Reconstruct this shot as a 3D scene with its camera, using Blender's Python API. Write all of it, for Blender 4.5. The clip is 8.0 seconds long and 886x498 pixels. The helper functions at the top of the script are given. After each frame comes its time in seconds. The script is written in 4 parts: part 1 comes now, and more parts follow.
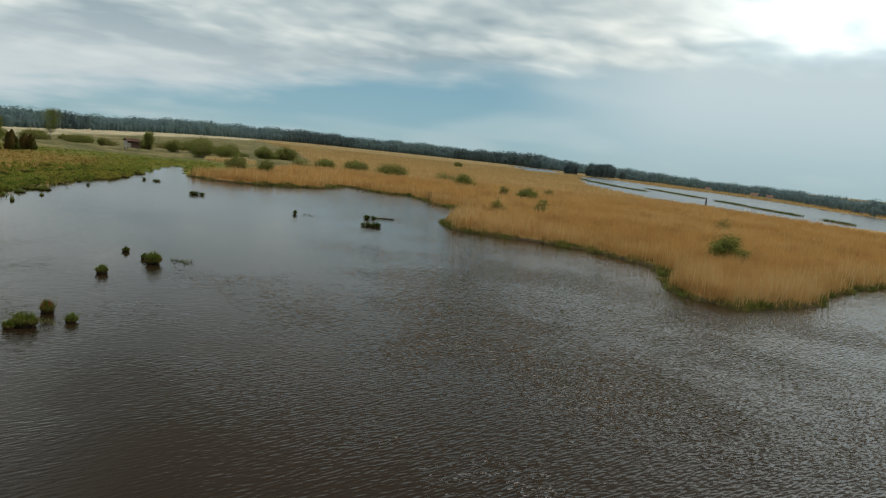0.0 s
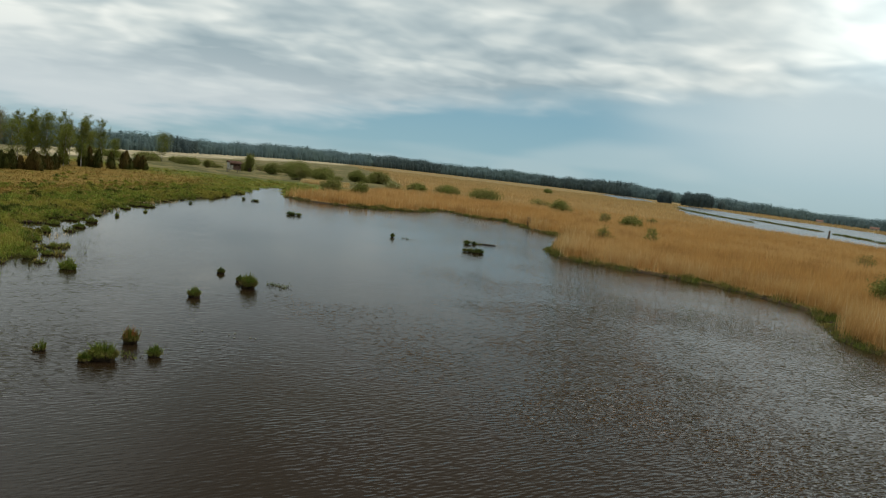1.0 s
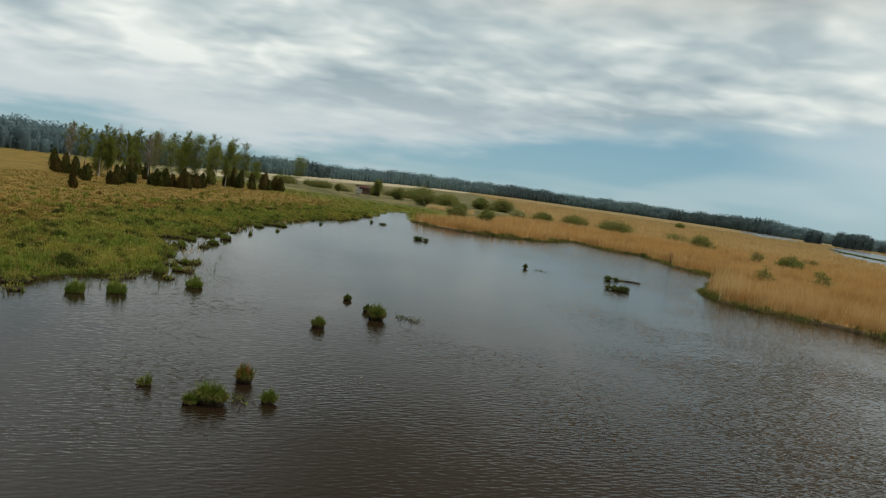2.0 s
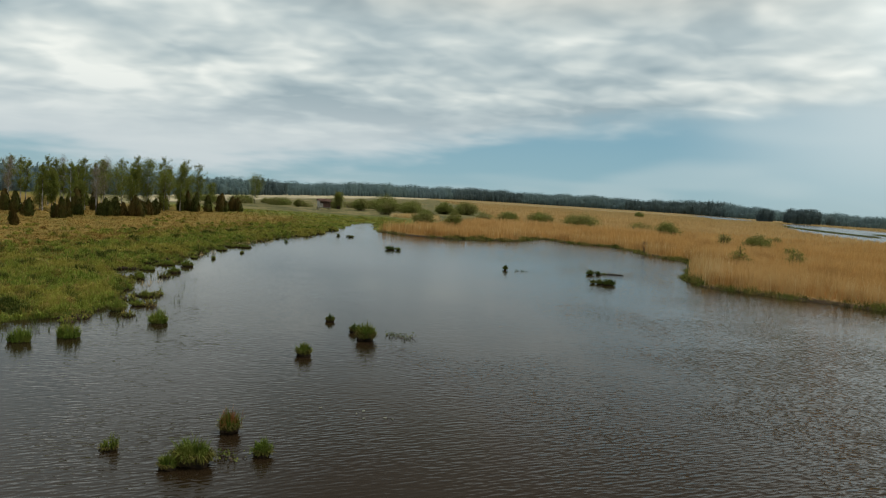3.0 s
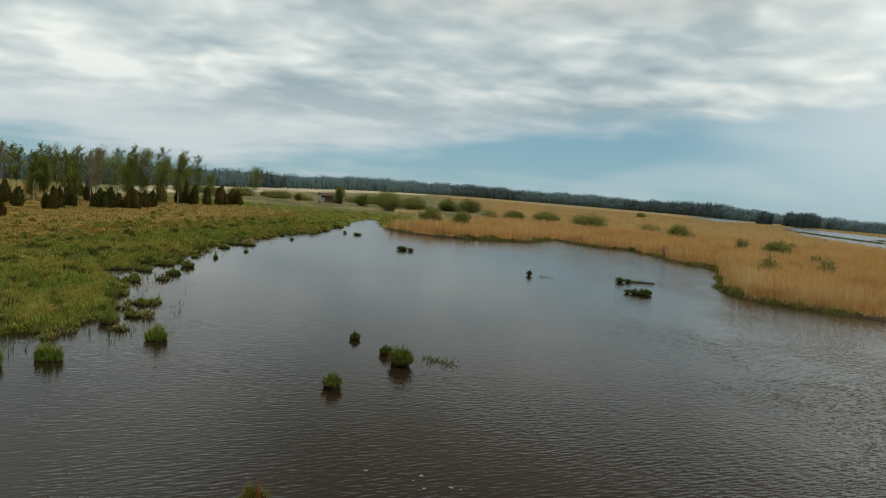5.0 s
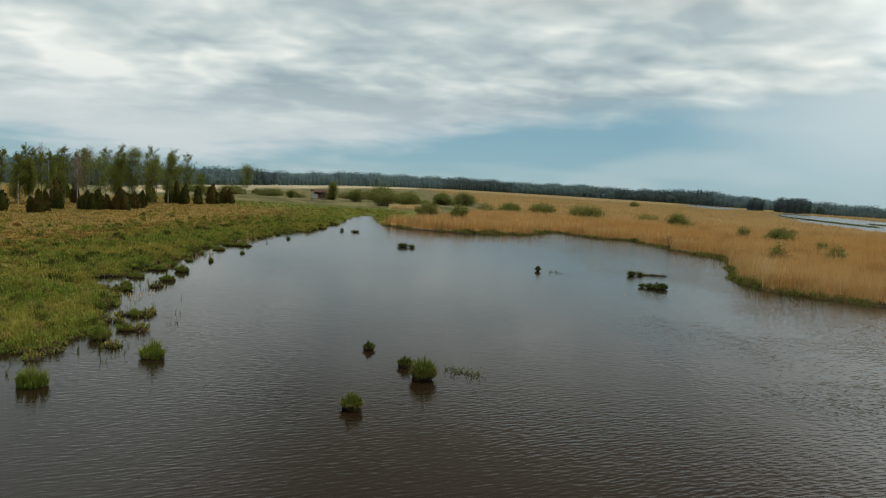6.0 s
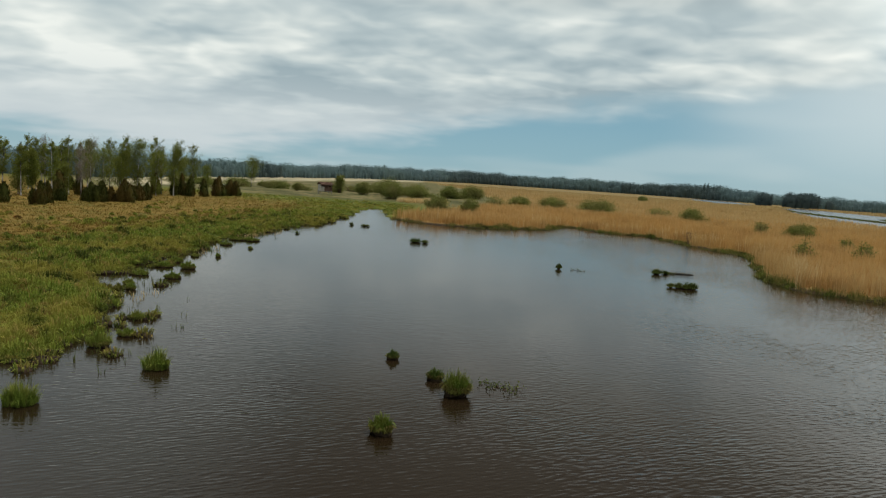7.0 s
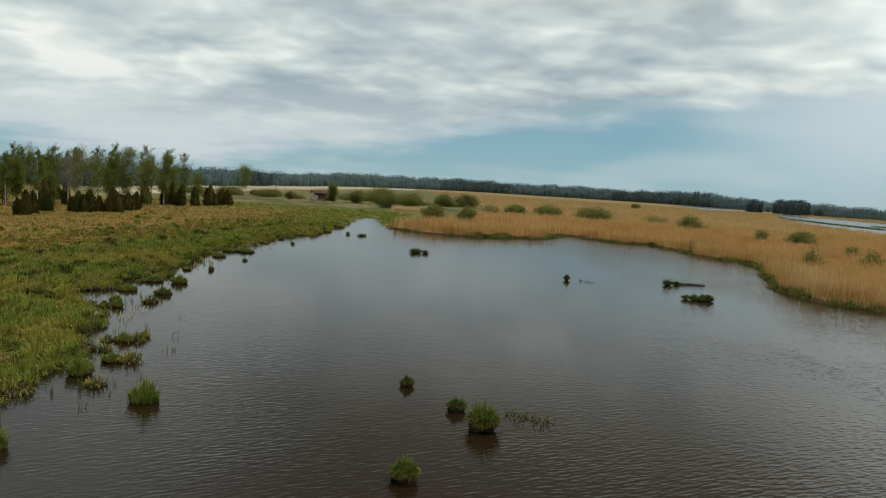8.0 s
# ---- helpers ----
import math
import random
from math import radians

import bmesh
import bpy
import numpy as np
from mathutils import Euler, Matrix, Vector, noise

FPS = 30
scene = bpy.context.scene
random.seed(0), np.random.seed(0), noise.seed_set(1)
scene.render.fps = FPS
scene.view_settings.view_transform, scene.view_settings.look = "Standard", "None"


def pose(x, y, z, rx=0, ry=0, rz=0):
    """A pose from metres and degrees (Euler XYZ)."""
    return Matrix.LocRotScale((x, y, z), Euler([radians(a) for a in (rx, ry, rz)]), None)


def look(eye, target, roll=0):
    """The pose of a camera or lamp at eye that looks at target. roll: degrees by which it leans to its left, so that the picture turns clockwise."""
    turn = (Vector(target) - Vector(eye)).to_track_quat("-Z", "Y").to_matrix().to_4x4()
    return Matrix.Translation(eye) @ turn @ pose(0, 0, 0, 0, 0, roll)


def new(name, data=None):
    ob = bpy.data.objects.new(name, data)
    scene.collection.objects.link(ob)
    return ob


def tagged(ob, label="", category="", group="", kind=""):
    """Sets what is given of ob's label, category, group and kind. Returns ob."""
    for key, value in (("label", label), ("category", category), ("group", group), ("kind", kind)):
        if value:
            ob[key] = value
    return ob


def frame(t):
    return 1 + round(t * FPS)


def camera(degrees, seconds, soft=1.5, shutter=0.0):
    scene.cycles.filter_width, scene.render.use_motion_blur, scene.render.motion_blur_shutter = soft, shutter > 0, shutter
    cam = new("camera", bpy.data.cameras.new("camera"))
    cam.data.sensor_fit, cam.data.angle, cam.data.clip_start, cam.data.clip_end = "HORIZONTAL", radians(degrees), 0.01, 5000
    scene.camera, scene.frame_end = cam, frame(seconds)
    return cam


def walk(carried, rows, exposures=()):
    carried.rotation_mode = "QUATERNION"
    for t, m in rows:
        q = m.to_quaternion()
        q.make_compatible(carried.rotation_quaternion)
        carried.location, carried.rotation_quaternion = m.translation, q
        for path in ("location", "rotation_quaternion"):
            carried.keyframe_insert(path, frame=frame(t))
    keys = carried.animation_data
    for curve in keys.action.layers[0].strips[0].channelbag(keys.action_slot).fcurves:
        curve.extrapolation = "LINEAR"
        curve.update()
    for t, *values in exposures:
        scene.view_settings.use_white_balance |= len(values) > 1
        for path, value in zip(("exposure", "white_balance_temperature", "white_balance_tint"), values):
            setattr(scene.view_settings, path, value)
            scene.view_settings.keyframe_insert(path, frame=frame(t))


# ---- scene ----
# ---------- camera: seconds, x, y, z, yaw, pitch, roll (a small multirotor over a pond) ----------
PATH = [
    (0.0, 1.68, -7.44, 7.64, -14.28, -8.78, 6.08),
    (0.2, 1.51, -6.48, 7.48, -14.24, -8.44, 5.10),
    (0.3, 1.41, -6.00, 7.41, -14.58, -8.26, 4.37),
    (0.5, 1.22, -5.02, 7.27, -12.77, -6.98, 3.47),
    (0.7, 1.02, -4.01, 7.14, -7.82, -6.68, 5.51),
    (0.8, 0.92, -3.50, 7.06, -6.57, -7.25, 6.41),
    (1.0, 0.66, -2.47, 6.91, -6.17, -7.21, 6.68),
    (1.2, 0.38, -1.46, 6.75, -6.81, -6.78, 4.92),
    (1.4, 0.11, -0.46, 6.62, -4.19, -5.70, 3.78),
    (1.5, -0.02, 0.03, 6.57, 0.09, -5.73, 4.16),
    (1.6, -0.14, 0.50, 6.52, 3.83, -5.85, 6.57),
    (1.7, -0.26, 0.93, 6.48, 5.54, -6.30, 8.91),
    (2.8, -1.69, 3.70, 6.07, 2.35, -4.38, 3.65),
    (3.0, -1.90, 4.10, 6.05, 1.74, -4.97, 3.65),
    (3.5, -2.41, 5.04, 6.07, 1.76, -5.86, 4.58),
    (4.0, -2.91, 5.93, 6.11, 0.93, -6.16, 5.59),
    (4.5, -3.44, 6.88, 6.11, 1.21, -5.81, 4.83),
    (4.7, -3.64, 7.25, 6.11, 1.49, -5.32, 4.98),
    (5.8, -4.78, 9.29, 6.12, 0.52, -5.65, 3.85),
    (6.0, -4.99, 9.69, 6.12, 0.58, -5.89, 3.57),
    (6.5, -5.47, 10.74, 6.10, 0.99, -6.59, 3.85),
    (7.0, -5.93, 11.71, 6.08, 0.96, -6.55, 3.84),
    (7.5, -6.38, 12.63, 6.04, 1.50, -5.84, 4.12),
    (8.0, -6.79, 13.52, 6.05, 0.24, -5.77, 3.65),
]

cam = camera(72.0, 8.0, soft=1.25)
walk(cam, [(t, pose(x, y, z, 90 + pitch, 0, yaw) @ pose(0, 0, 0, 0, 0, roll)) for t, x, y, z, yaw, pitch, roll in PATH],
     exposures=[(0.0, 0.3), (8.0, 0.3)])


# ---------- node helpers ----------
def node(nt, kind, **values):
    n = nt.nodes.new(kind)
    for key, value in values.items():
        if key in n.inputs:
            n.inputs[key].default_value = value
        else:
            setattr(n, key, value)
    return n


def math_node(nt, op, a, b=None, clamp=False):
    n = nt.nodes.new("ShaderNodeMath")
    n.operation, n.use_clamp = op, clamp
    for i, v in enumerate((a, b)):
        if v is None:
            continue
        if isinstance(v, (int, float)):
            n.inputs[i].default_value = v
        else:
            nt.links.new(v, n.inputs[i])
    return n.outputs[0]


def ramp(nt, fac, stops):
    n = nt.nodes.new("ShaderNodeValToRGB")
    els = n.color_ramp.elements
    while len(els) < len(stops):
        els.new(0.5)
    for e, (p, c) in zip(els, stops):
        e.position, e.color = p, (*c, 1) if len(c) == 3 else c
    nt.links.new(fac, n.inputs[0])
    return n.outputs[0]


def mix(nt, fac, a, b):
    n = nt.nodes.new("ShaderNodeMix")
    n.data_type = "RGBA"
    for i, v in ((0, fac), (6, a), (7, b)):
        if isinstance(v, (int, float)):
            n.inputs[i].default_value = v
        elif isinstance(v, tuple):
            n.inputs[i].default_value = (*v, 1)
        else:
            nt.links.new(v, n.inputs[i])
    return n.outputs[2]


def smooth(nt, v, lo, hi):
    n = nt.nodes.new("ShaderNodeMapRange")
    n.interpolation_type = "SMOOTHSTEP"
    n.inputs["From Min"].default_value, n.inputs["From Max"].default_value = lo, hi
    nt.links.new(v, n.inputs["Value"])
    return n.outputs["Result"]


# ---------- sky, sun ----------
SUN_EL, SUN_AZ = 72.0, 66.0          # azimuth clockwise from straight ahead (+y)
world = bpy.data.worlds.new("sky")
scene.world = world
world.use_nodes = True
wt = world.node_tree
wt.nodes.clear()
tc = node(wt, "ShaderNodeTexCoord")
sep = node(wt, "ShaderNodeSeparateXYZ")
wt.links.new(tc.outputs["Generated"], sep.inputs[0])
# a broken sheet of cloud at one height, so that its cells flatten towards the horizon
up = math_node(wt, "ADD", math_node(wt, "MAXIMUM", sep.outputs[2], 0.0), 0.20)
flat = node(wt, "ShaderNodeCombineXYZ")
wt.links.new(math_node(wt, "DIVIDE", sep.outputs[0], up), flat.inputs[0])
wt.links.new(math_node(wt, "DIVIDE", sep.outputs[1], up), flat.inputs[1])


def cloud(scale, off, detail, rough, dist, stretch=(0.8, 1.0, 1.0), turn=0.0):
    mp = node(wt, "ShaderNodeMapping")
    mp.inputs["Location"].default_value = off
    mp.inputs["Rotation"].default_value = (0, 0, radians(turn))
    mp.inputs["Scale"].default_value = stretch
    wt.links.new(flat.outputs[0], mp.inputs[0])
    nz = node(wt, "ShaderNodeTexNoise", Scale=scale, Detail=detail, Roughness=rough, Distortion=dist)
    wt.links.new(mp.outputs[0], nz.inputs["Vector"])
    return nz.outputs[0]


big = cloud(0.8, (3.3, 1.4, 0.2), 2.0, 0.5, 0.2)
mid = cloud(2.0, (4.1, 2.2, 1.7), 3.0, 0.5, 0.2, (0.8, 1.0, 1.0), 8.0)
tuft = cloud(5.5, (0.7, 5.2, 3.1), 2.5, 0.5, 0.3, (0.8, 1.0, 1.0), -6.0)
body = math_node(wt, "ADD", math_node(wt, "MULTIPLY", big, 0.30), math_node(wt, "ADD", math_node(wt, "MULTIPLY", mid, 0.46), math_node(wt, "MULTIPLY", tuft, 0.24)))
# brighter cloud towards the hidden sun
toward = node(wt, "ShaderNodeVectorMath", operation="DOT_PRODUCT")
wt.links.new(tc.outputs["Generated"], toward.inputs[0])
sa, se = radians(SUN_AZ), radians(SUN_EL)
toward.inputs[1].default_value = (math.sin(sa) * math.cos(se), math.cos(sa) * math.cos(se), math.sin(se))
glow = math_node(wt, "MULTIPLY", smooth(wt, toward.outputs["Value"], 0.0, 1.0), 0.12)
lit = math_node(wt, "ADD", body, glow)
grey = ramp(wt, lit, [(0.42, (0.265, 0.34, 0.37)), (0.49, (0.375, 0.445, 0.46)), (0.55, (0.51, 0.565, 0.555)), (0.62, (0.70, 0.73, 0.69))])
# the sky overhead, above the view, is darkened so the near water reflects less
over = smooth(wt, sep.outputs[2], 0.235, 0.40)
grey = mix(wt, math_node(wt, "SUBTRACT", 1.0, smooth(wt, sep.outputs[2], 0.03, 0.17)), grey, (0.47, 0.525, 0.54))
# eased in the east and west so that water there reflects brighter sky
below = math_node(wt, "SUBTRACT", 1.0, smooth(wt, sep.outputs[2], 0.28, 0.42))
eastern = math_node(wt, "MULTIPLY", smooth(wt, math_node(wt, "DIVIDE", sep.outputs[0], 0.6), 0.5, 1.0), below)
western = smooth(wt, math_node(wt, "DIVIDE", sep.outputs[0], -0.6), 0.2, 0.75)
over = math_node(wt, "MULTIPLY", over, math_node(wt, "SUBTRACT", 1.0, math_node(wt, "ADD", math_node(wt, "MULTIPLY", eastern, 0.8), math_node(wt, "MULTIPLY", western, 0.85))))
grey = mix(wt, math_node(wt, "MULTIPLY", math_node(wt, "SUBTRACT", over, math_node(wt, "MULTIPLY", glow, 0.5), True), 0.92), grey, (0.175, 0.175, 0.160))
bright = node(wt, "ShaderNodeVectorMath", operation="SCALE")
wt.links.new(grey, bright.inputs[0])
wt.links.new(math_node(wt, "ADD", 1.0, math_node(wt, "MULTIPLY", smooth(wt, toward.outputs["Value"], 0.86, 1.0), 0.8)), bright.inputs["Scale"])
grey = bright.outputs[0]
# extra bright sky patch low in the east, added to brighten the water's reflections
east_patch = node(wt, "ShaderNodeVectorMath", operation="DOT_PRODUCT")
wt.links.new(tc.outputs["Generated"], east_patch.inputs[0])
east_patch.inputs[1].default_value = Vector((math.sin(radians(60)) * math.cos(radians(18)), math.cos(radians(60)) * math.cos(radians(18)), math.sin(radians(18))))
thin = node(wt, "ShaderNodeVectorMath", operation="SCALE")
wt.links.new(grey, thin.inputs[0])
wt.links.new(math_node(wt, "ADD", 1.0, math_node(wt, "MULTIPLY", smooth(wt, east_patch.outputs["Value"], 0.86, 0.99), 0.7)), thin.inputs["Scale"])
grey = thin.outputs[0]
sky = node(wt, "ShaderNodeTexSky", sky_type="NISHITA", sun_disc=False)
sky.sun_elevation, sky.sun_rotation = radians(SUN_EL), radians(SUN_AZ)
dim = node(wt, "ShaderNodeVectorMath", operation="SCALE")
wt.links.new(sky.outputs[0], dim.inputs[0])
dim.inputs["Scale"].default_value = 0.045
# clear, hazy blue belt under the edge of the cloud sheet
belt = ramp(wt, sep.outputs[2], [(0.0, (0.285, 0.415, 0.45)), (0.04, (0.22, 0.375, 0.44)), (0.10, (0.185, 0.34, 0.42)), (0.2, (0.235, 0.355, 0.41))])
east = math_node(wt, "MULTIPLY", smooth(wt, sep.outputs[0], 0.28, 0.58), smooth(wt, sep.outputs[2], -0.05, 0.13))
belt = mix(wt, math_node(wt, "MULTIPLY", smooth(wt, big, 0.5, 0.66), 0.5), belt, (0.40, 0.50, 0.525))
belt = mix(wt, math_node(wt, "MULTIPLY", east, 0.68), belt, (0.60, 0.665, 0.66))
clear = mix(wt, 0.12, belt, dim.outputs[0])
# the sheet ends higher up towards the east
tilt = node(wt, "ShaderNodeClamp", Min=-0.3, Max=0.45)
wt.links.new(sep.outputs[0], tilt.inputs[0])
edge = math_node(wt, "SUBTRACT", sep.outputs[2], math_node(wt, "MULTIPLY", tilt.outputs[0], 0.17))
edge = math_node(wt, "ADD", edge, math_node(wt, "MULTIPLY", math_node(wt, "SUBTRACT", mid, 0.5), 0.10))
edge = math_node(wt, "ADD", edge, math_node(wt, "MULTIPLY", math_node(wt, "SUBTRACT", big, 0.5), 0.06))
cover = smooth(wt, edge, 0.055, 0.105)
bg = node(wt, "ShaderNodeBackground", Strength=1.0)
wt.links.new(mix(wt, cover, clear, grey), bg.inputs[0])
wt.links.new(bg.outputs[0], node(wt, "ShaderNodeOutputWorld").inputs[0])

sun_data = bpy.data.lights.new("sun", "SUN")
sun_data.energy, sun_data.angle, sun_data.color = 2.3, radians(42), (1.0, 0.96, 0.9)
sun = new("sun", sun_data)
a, e = radians(SUN_AZ), radians(SUN_EL)
sun.matrix_world = look((0, 0, 60), (-math.sin(a) * math.cos(e), -math.cos(a) * math.cos(e), 60 - math.sin(e)))


# ---------- materials ----------
def material(name, rough=0.8, spec=0.3):
    m = bpy.data.materials.new(name)
    m.use_nodes = True
    nt = m.node_tree
    b = nt.nodes["Principled BSDF"]
    b.inputs["Roughness"].default_value = rough
    b.inputs["Specular IOR Level"].default_value = spec
    return m, nt, b


def coords(nt, scale=1.0):
    g = node(nt, "ShaderNodeNewGeometry")
    mp = node(nt, "ShaderNodeMapping")
    mp.inputs["Scale"].default_value = (scale, scale, scale) if isinstance(scale, (int, float)) else scale
    nt.links.new(g.outputs["Position"], mp.inputs[0])
    return mp.outputs[0]


def noise_at(nt, scale, detail=4.0, rough=0.55, stretch=1.0):
    n = node(nt, "ShaderNodeTexNoise", Scale=scale, Detail=detail, Roughness=rough)
    nt.links.new(coords(nt, stretch), n.inputs["Vector"])
    return n.outputs[0]


def bumped(nt, b, height, strength, distance):
    n = node(nt, "ShaderNodeBump", Strength=strength, Distance=distance)
    nt.links.new(height, n.inputs["Height"])
    nt.links.new(n.outputs[0], b.inputs["Normal"])


def leafy(name, dark, light, patch, scale=0.25, rough=0.75, through_light=0.0, spot=None, spot_scale=1.4, deep=None):
    """Blades and leaves: each piece its own shade, in tufts and in wide drifts over the place."""
    m, nt, b = material(name, rough, 0.06)
    g = node(nt, "ShaderNodeNewGeometry")
    own = ramp(nt, g.outputs["Random Per Island"], [(0.0, dark), (1.0, light)])
    col = mix(nt, smooth(nt, noise_at(nt, scale), 0.42, 0.62), own, patch)
    if spot:
        col = mix(nt, smooth(nt, noise_at(nt, spot_scale, 3, 0.6), 0.50, 0.68), col, spot)
    if deep:
        col = mix(nt, smooth(nt, noise_at(nt, 0.8, 3, 0.6), 0.52, 0.64), col, deep)
    nt.links.new(col, b.inputs["Base Color"])
    if through_light:
        tl = node(nt, "ShaderNodeBsdfTranslucent")
        nt.links.new(col, tl.inputs[0])
        ms = node(nt, "ShaderNodeMixShader", Fac=through_light)
        nt.links.new(b.outputs[0], ms.inputs[1])
        nt.links.new(tl.outputs[0], ms.inputs[2])
        nt.links.new(ms.outputs[0], nt.nodes["Material Output"].inputs[0])
    return m


SEDGE = leafy("sedge_green", (0.08, 0.12, 0.017), (0.275, 0.335, 0.055), (0.285, 0.265, 0.051), 0.16, through_light=0.25, spot=(0.34, 0.25, 0.078), spot_scale=1.9, deep=(0.052, 0.066, 0.014))
POND_SEDGE = leafy("pond_sedge", (0.06, 0.092, 0.014), (0.165, 0.225, 0.036), (0.17, 0.185, 0.038), 1.6, through_light=0.3)
SEDGE_DARK = leafy("sedge_dark", (0.038, 0.062, 0.014), (0.12, 0.165, 0.034), (0.13, 0.145, 0.034), 0.4, through_light=0.25)
DRY = leafy("dry_grass", (0.14, 0.086, 0.02), (0.225, 0.142, 0.037), (0.185, 0.128, 0.032), 0.08, through_light=0.2, spot=(0.16, 0.155, 0.035), spot_scale=0.5)
REED = leafy("dead_reed", (0.45, 0.272, 0.094), (0.63, 0.415, 0.165), (0.60, 0.41, 0.18), 0.06, through_light=0.3, spot=(0.35, 0.21, 0.075), spot_scale=0.2, deep=(0.50, 0.31, 0.115))
# the same dead reed, greyed in its colour to imitate distance haze
REED_HAZED = leafy("far_dead_reed_hazed", (0.43, 0.30, 0.13), (0.55, 0.40, 0.185), (0.53, 0.40, 0.20), 0.03, through_light=0.3, spot=(0.38, 0.265, 0.12), spot_scale=0.06, deep=(0.48, 0.335, 0.145))
REED_PALE = leafy("pale_reed", (0.55, 0.40, 0.18), (0.75, 0.62, 0.36), (0.62, 0.45, 0.2), 0.3, through_light=0.25)
FRESH_SEDGE = leafy("fresh_sedge", (0.085, 0.125, 0.018), (0.24, 0.31, 0.055), (0.22, 0.24, 0.05), 1.6, through_light=0.35)
THATCH = leafy("old_thatch", (0.055, 0.047, 0.012), (0.14, 0.115, 0.03), (0.10, 0.10, 0.022), 2.5, through_light=0.15)
RUST = leafy("rusty_sedge", (0.22, 0.07, 0.025), (0.36, 0.15, 0.05), (0.18, 0.13, 0.04), 2.0)
BIRCH_LEAF = leafy("birch_leaf", (0.085, 0.112, 0.02), (0.25, 0.275, 0.06), (0.15, 0.165, 0.038), 0.25, through_light=0.4)
BARE_TWIG = leafy("bare_twig", (0.20, 0.165, 0.13), (0.34, 0.29, 0.235), (0.26, 0.22, 0.175), 0.4, through_light=0.3)
JUNIPER = leafy("juniper_needle", (0.022, 0.029, 0.006), (0.06, 0.066, 0.014), (0.072, 0.05, 0.013), 0.35)
WILLOW = leafy("willow_leaf", (0.105, 0.128, 0.03), (0.235, 0.255, 0.07), (0.20, 0.195, 0.065), 0.3, through_light=0.3)
# pine darker than the mixed wood; distance haze painted in as a paler blue
PINE_HAZED = leafy("lake_pine_hazed", (0.09, 0.13, 0.136), (0.112, 0.152, 0.152), (0.108, 0.148, 0.142), 0.05, through_light=0.45)
FOAM = leafy("pale_fleck", (0.11, 0.12, 0.09), (0.19, 0.19, 0.15), (0.14, 0.15, 0.12), 4.0)
# haze over the far forest is put into its pale, bluish, even colour
CONIFER_HAZED = leafy("far_conifer_hazed", (0.145, 0.212, 0.222), (0.162, 0.23, 0.238), (0.165, 0.235, 0.228), 0.008, through_light=0.5)
FRINGE = leafy("fringe_sedge", (0.06, 0.088, 0.016), (0.205, 0.24, 0.05), (0.21, 0.19, 0.055), 0.5, through_light=0.3, spot=(0.32, 0.235, 0.085), deep=(0.045, 0.055, 0.014))


def bark(name, dark, light, scale):
    m, nt, b = material(name, 0.9, 0.1)
    n = noise_at(nt, scale, 5, 0.6, (1, 1, 0.35))
    nt.links.new(ramp(nt, n, [(0.4, dark), (0.62, light)]), b.inputs["Base Color"])
    bumped(nt, b, n, 0.4, 0.02)
    return m


BIRCH_BARK = bark("birch_bark", (0.06, 0.05, 0.045), (0.55, 0.52, 0.48), 3.0)
BROWN_BARK = bark("brown_bark", (0.05, 0.038, 0.028), (0.15, 0.11, 0.08), 6.0)
PEAT = bark("wet_peat", (0.014, 0.010, 0.007), (0.055, 0.038, 0.024), 5.0)
WET_WOOD = bark("wet_wood", (0.034, 0.033, 0.028), (0.10, 0.098, 0.082), 7.0)
GREY_WOOD = bark("grey_wood", (0.16, 0.145, 0.125), (0.40, 0.37, 0.33), 7.0)
RED_BOARD = bark("red_board", (0.08, 0.05, 0.04), (0.17, 0.105, 0.08), 4.0)
ROOFING = bark("old_roofing", (0.11, 0.065, 0.05), (0.20, 0.12, 0.09), 2.0)
PALE_BOARD = bark("pale_board", (0.34, 0.32, 0.28), (0.60, 0.57, 0.52), 5.0)
WHITE_WALL = bark("pale_render", (0.62, 0.60, 0.56), (0.80, 0.79, 0.76), 1.0)

# ground: peat and litter, green sedge belt, dry grass, pale far field
GROUND, nt, b = material("ground", 0.95, 0.1)
fine = noise_at(nt, 2.2, 6, 0.65)
broad = noise_at(nt, 0.05, 4, 0.55)
patchy = noise_at(nt, 0.35, 5, 0.6)


def zone(name):
    return node(nt, "ShaderNodeAttribute", attribute_name=name).outputs["Fac"]


litter = ramp(nt, fine, [(0.3, (0.24, 0.15, 0.06)), (0.7, (0.40, 0.265, 0.115))])
green = ramp(nt, patchy, [(0.32, (0.045, 0.062, 0.009)), (0.5, (0.085, 0.105, 0.017)), (0.68, (0.15, 0.145, 0.034))])
dry = ramp(nt, patchy, [(0.34, (0.10, 0.085, 0.02)), (0.52, (0.165, 0.11, 0.027)), (0.7, (0.21, 0.14, 0.038))])
pale = ramp(nt, broad, [(0.38, (0.20, 0.18, 0.11)), (0.62, (0.40, 0.35, 0.23))])
col = mix(nt, zone("green"), litter, green)
col = mix(nt, zone("dry"), col, dry)
meadow = ramp(nt, math_node(nt, "ADD", math_node(nt, "MULTIPLY", broad, 0.45), math_node(nt, "MULTIPLY", noise_at(nt, 0.16, 5, 0.65), 0.55)), [(0.40, (0.05, 0.055, 0.02)), (0.5, (0.10, 0.093, 0.037)), (0.60, (0.19, 0.155, 0.075))])
col = mix(nt, zone("meadow"), col, meadow)
col = mix(nt, zone("pale"), col, pale)
col = mix(nt, zone("mud"), col, ramp(nt, fine, [(0.3, (0.016, 0.012, 0.008)), (0.7, (0.05, 0.035, 0.02))]))
nt.links.new(col, b.inputs["Base Color"])
bumped(nt, b, fine, 0.6, 0.1)

# brown bog water under a light wind
WATER, nt, b = material("bog_water", 0.04, 0.5)
b.inputs["IOR"].default_value = 1.333
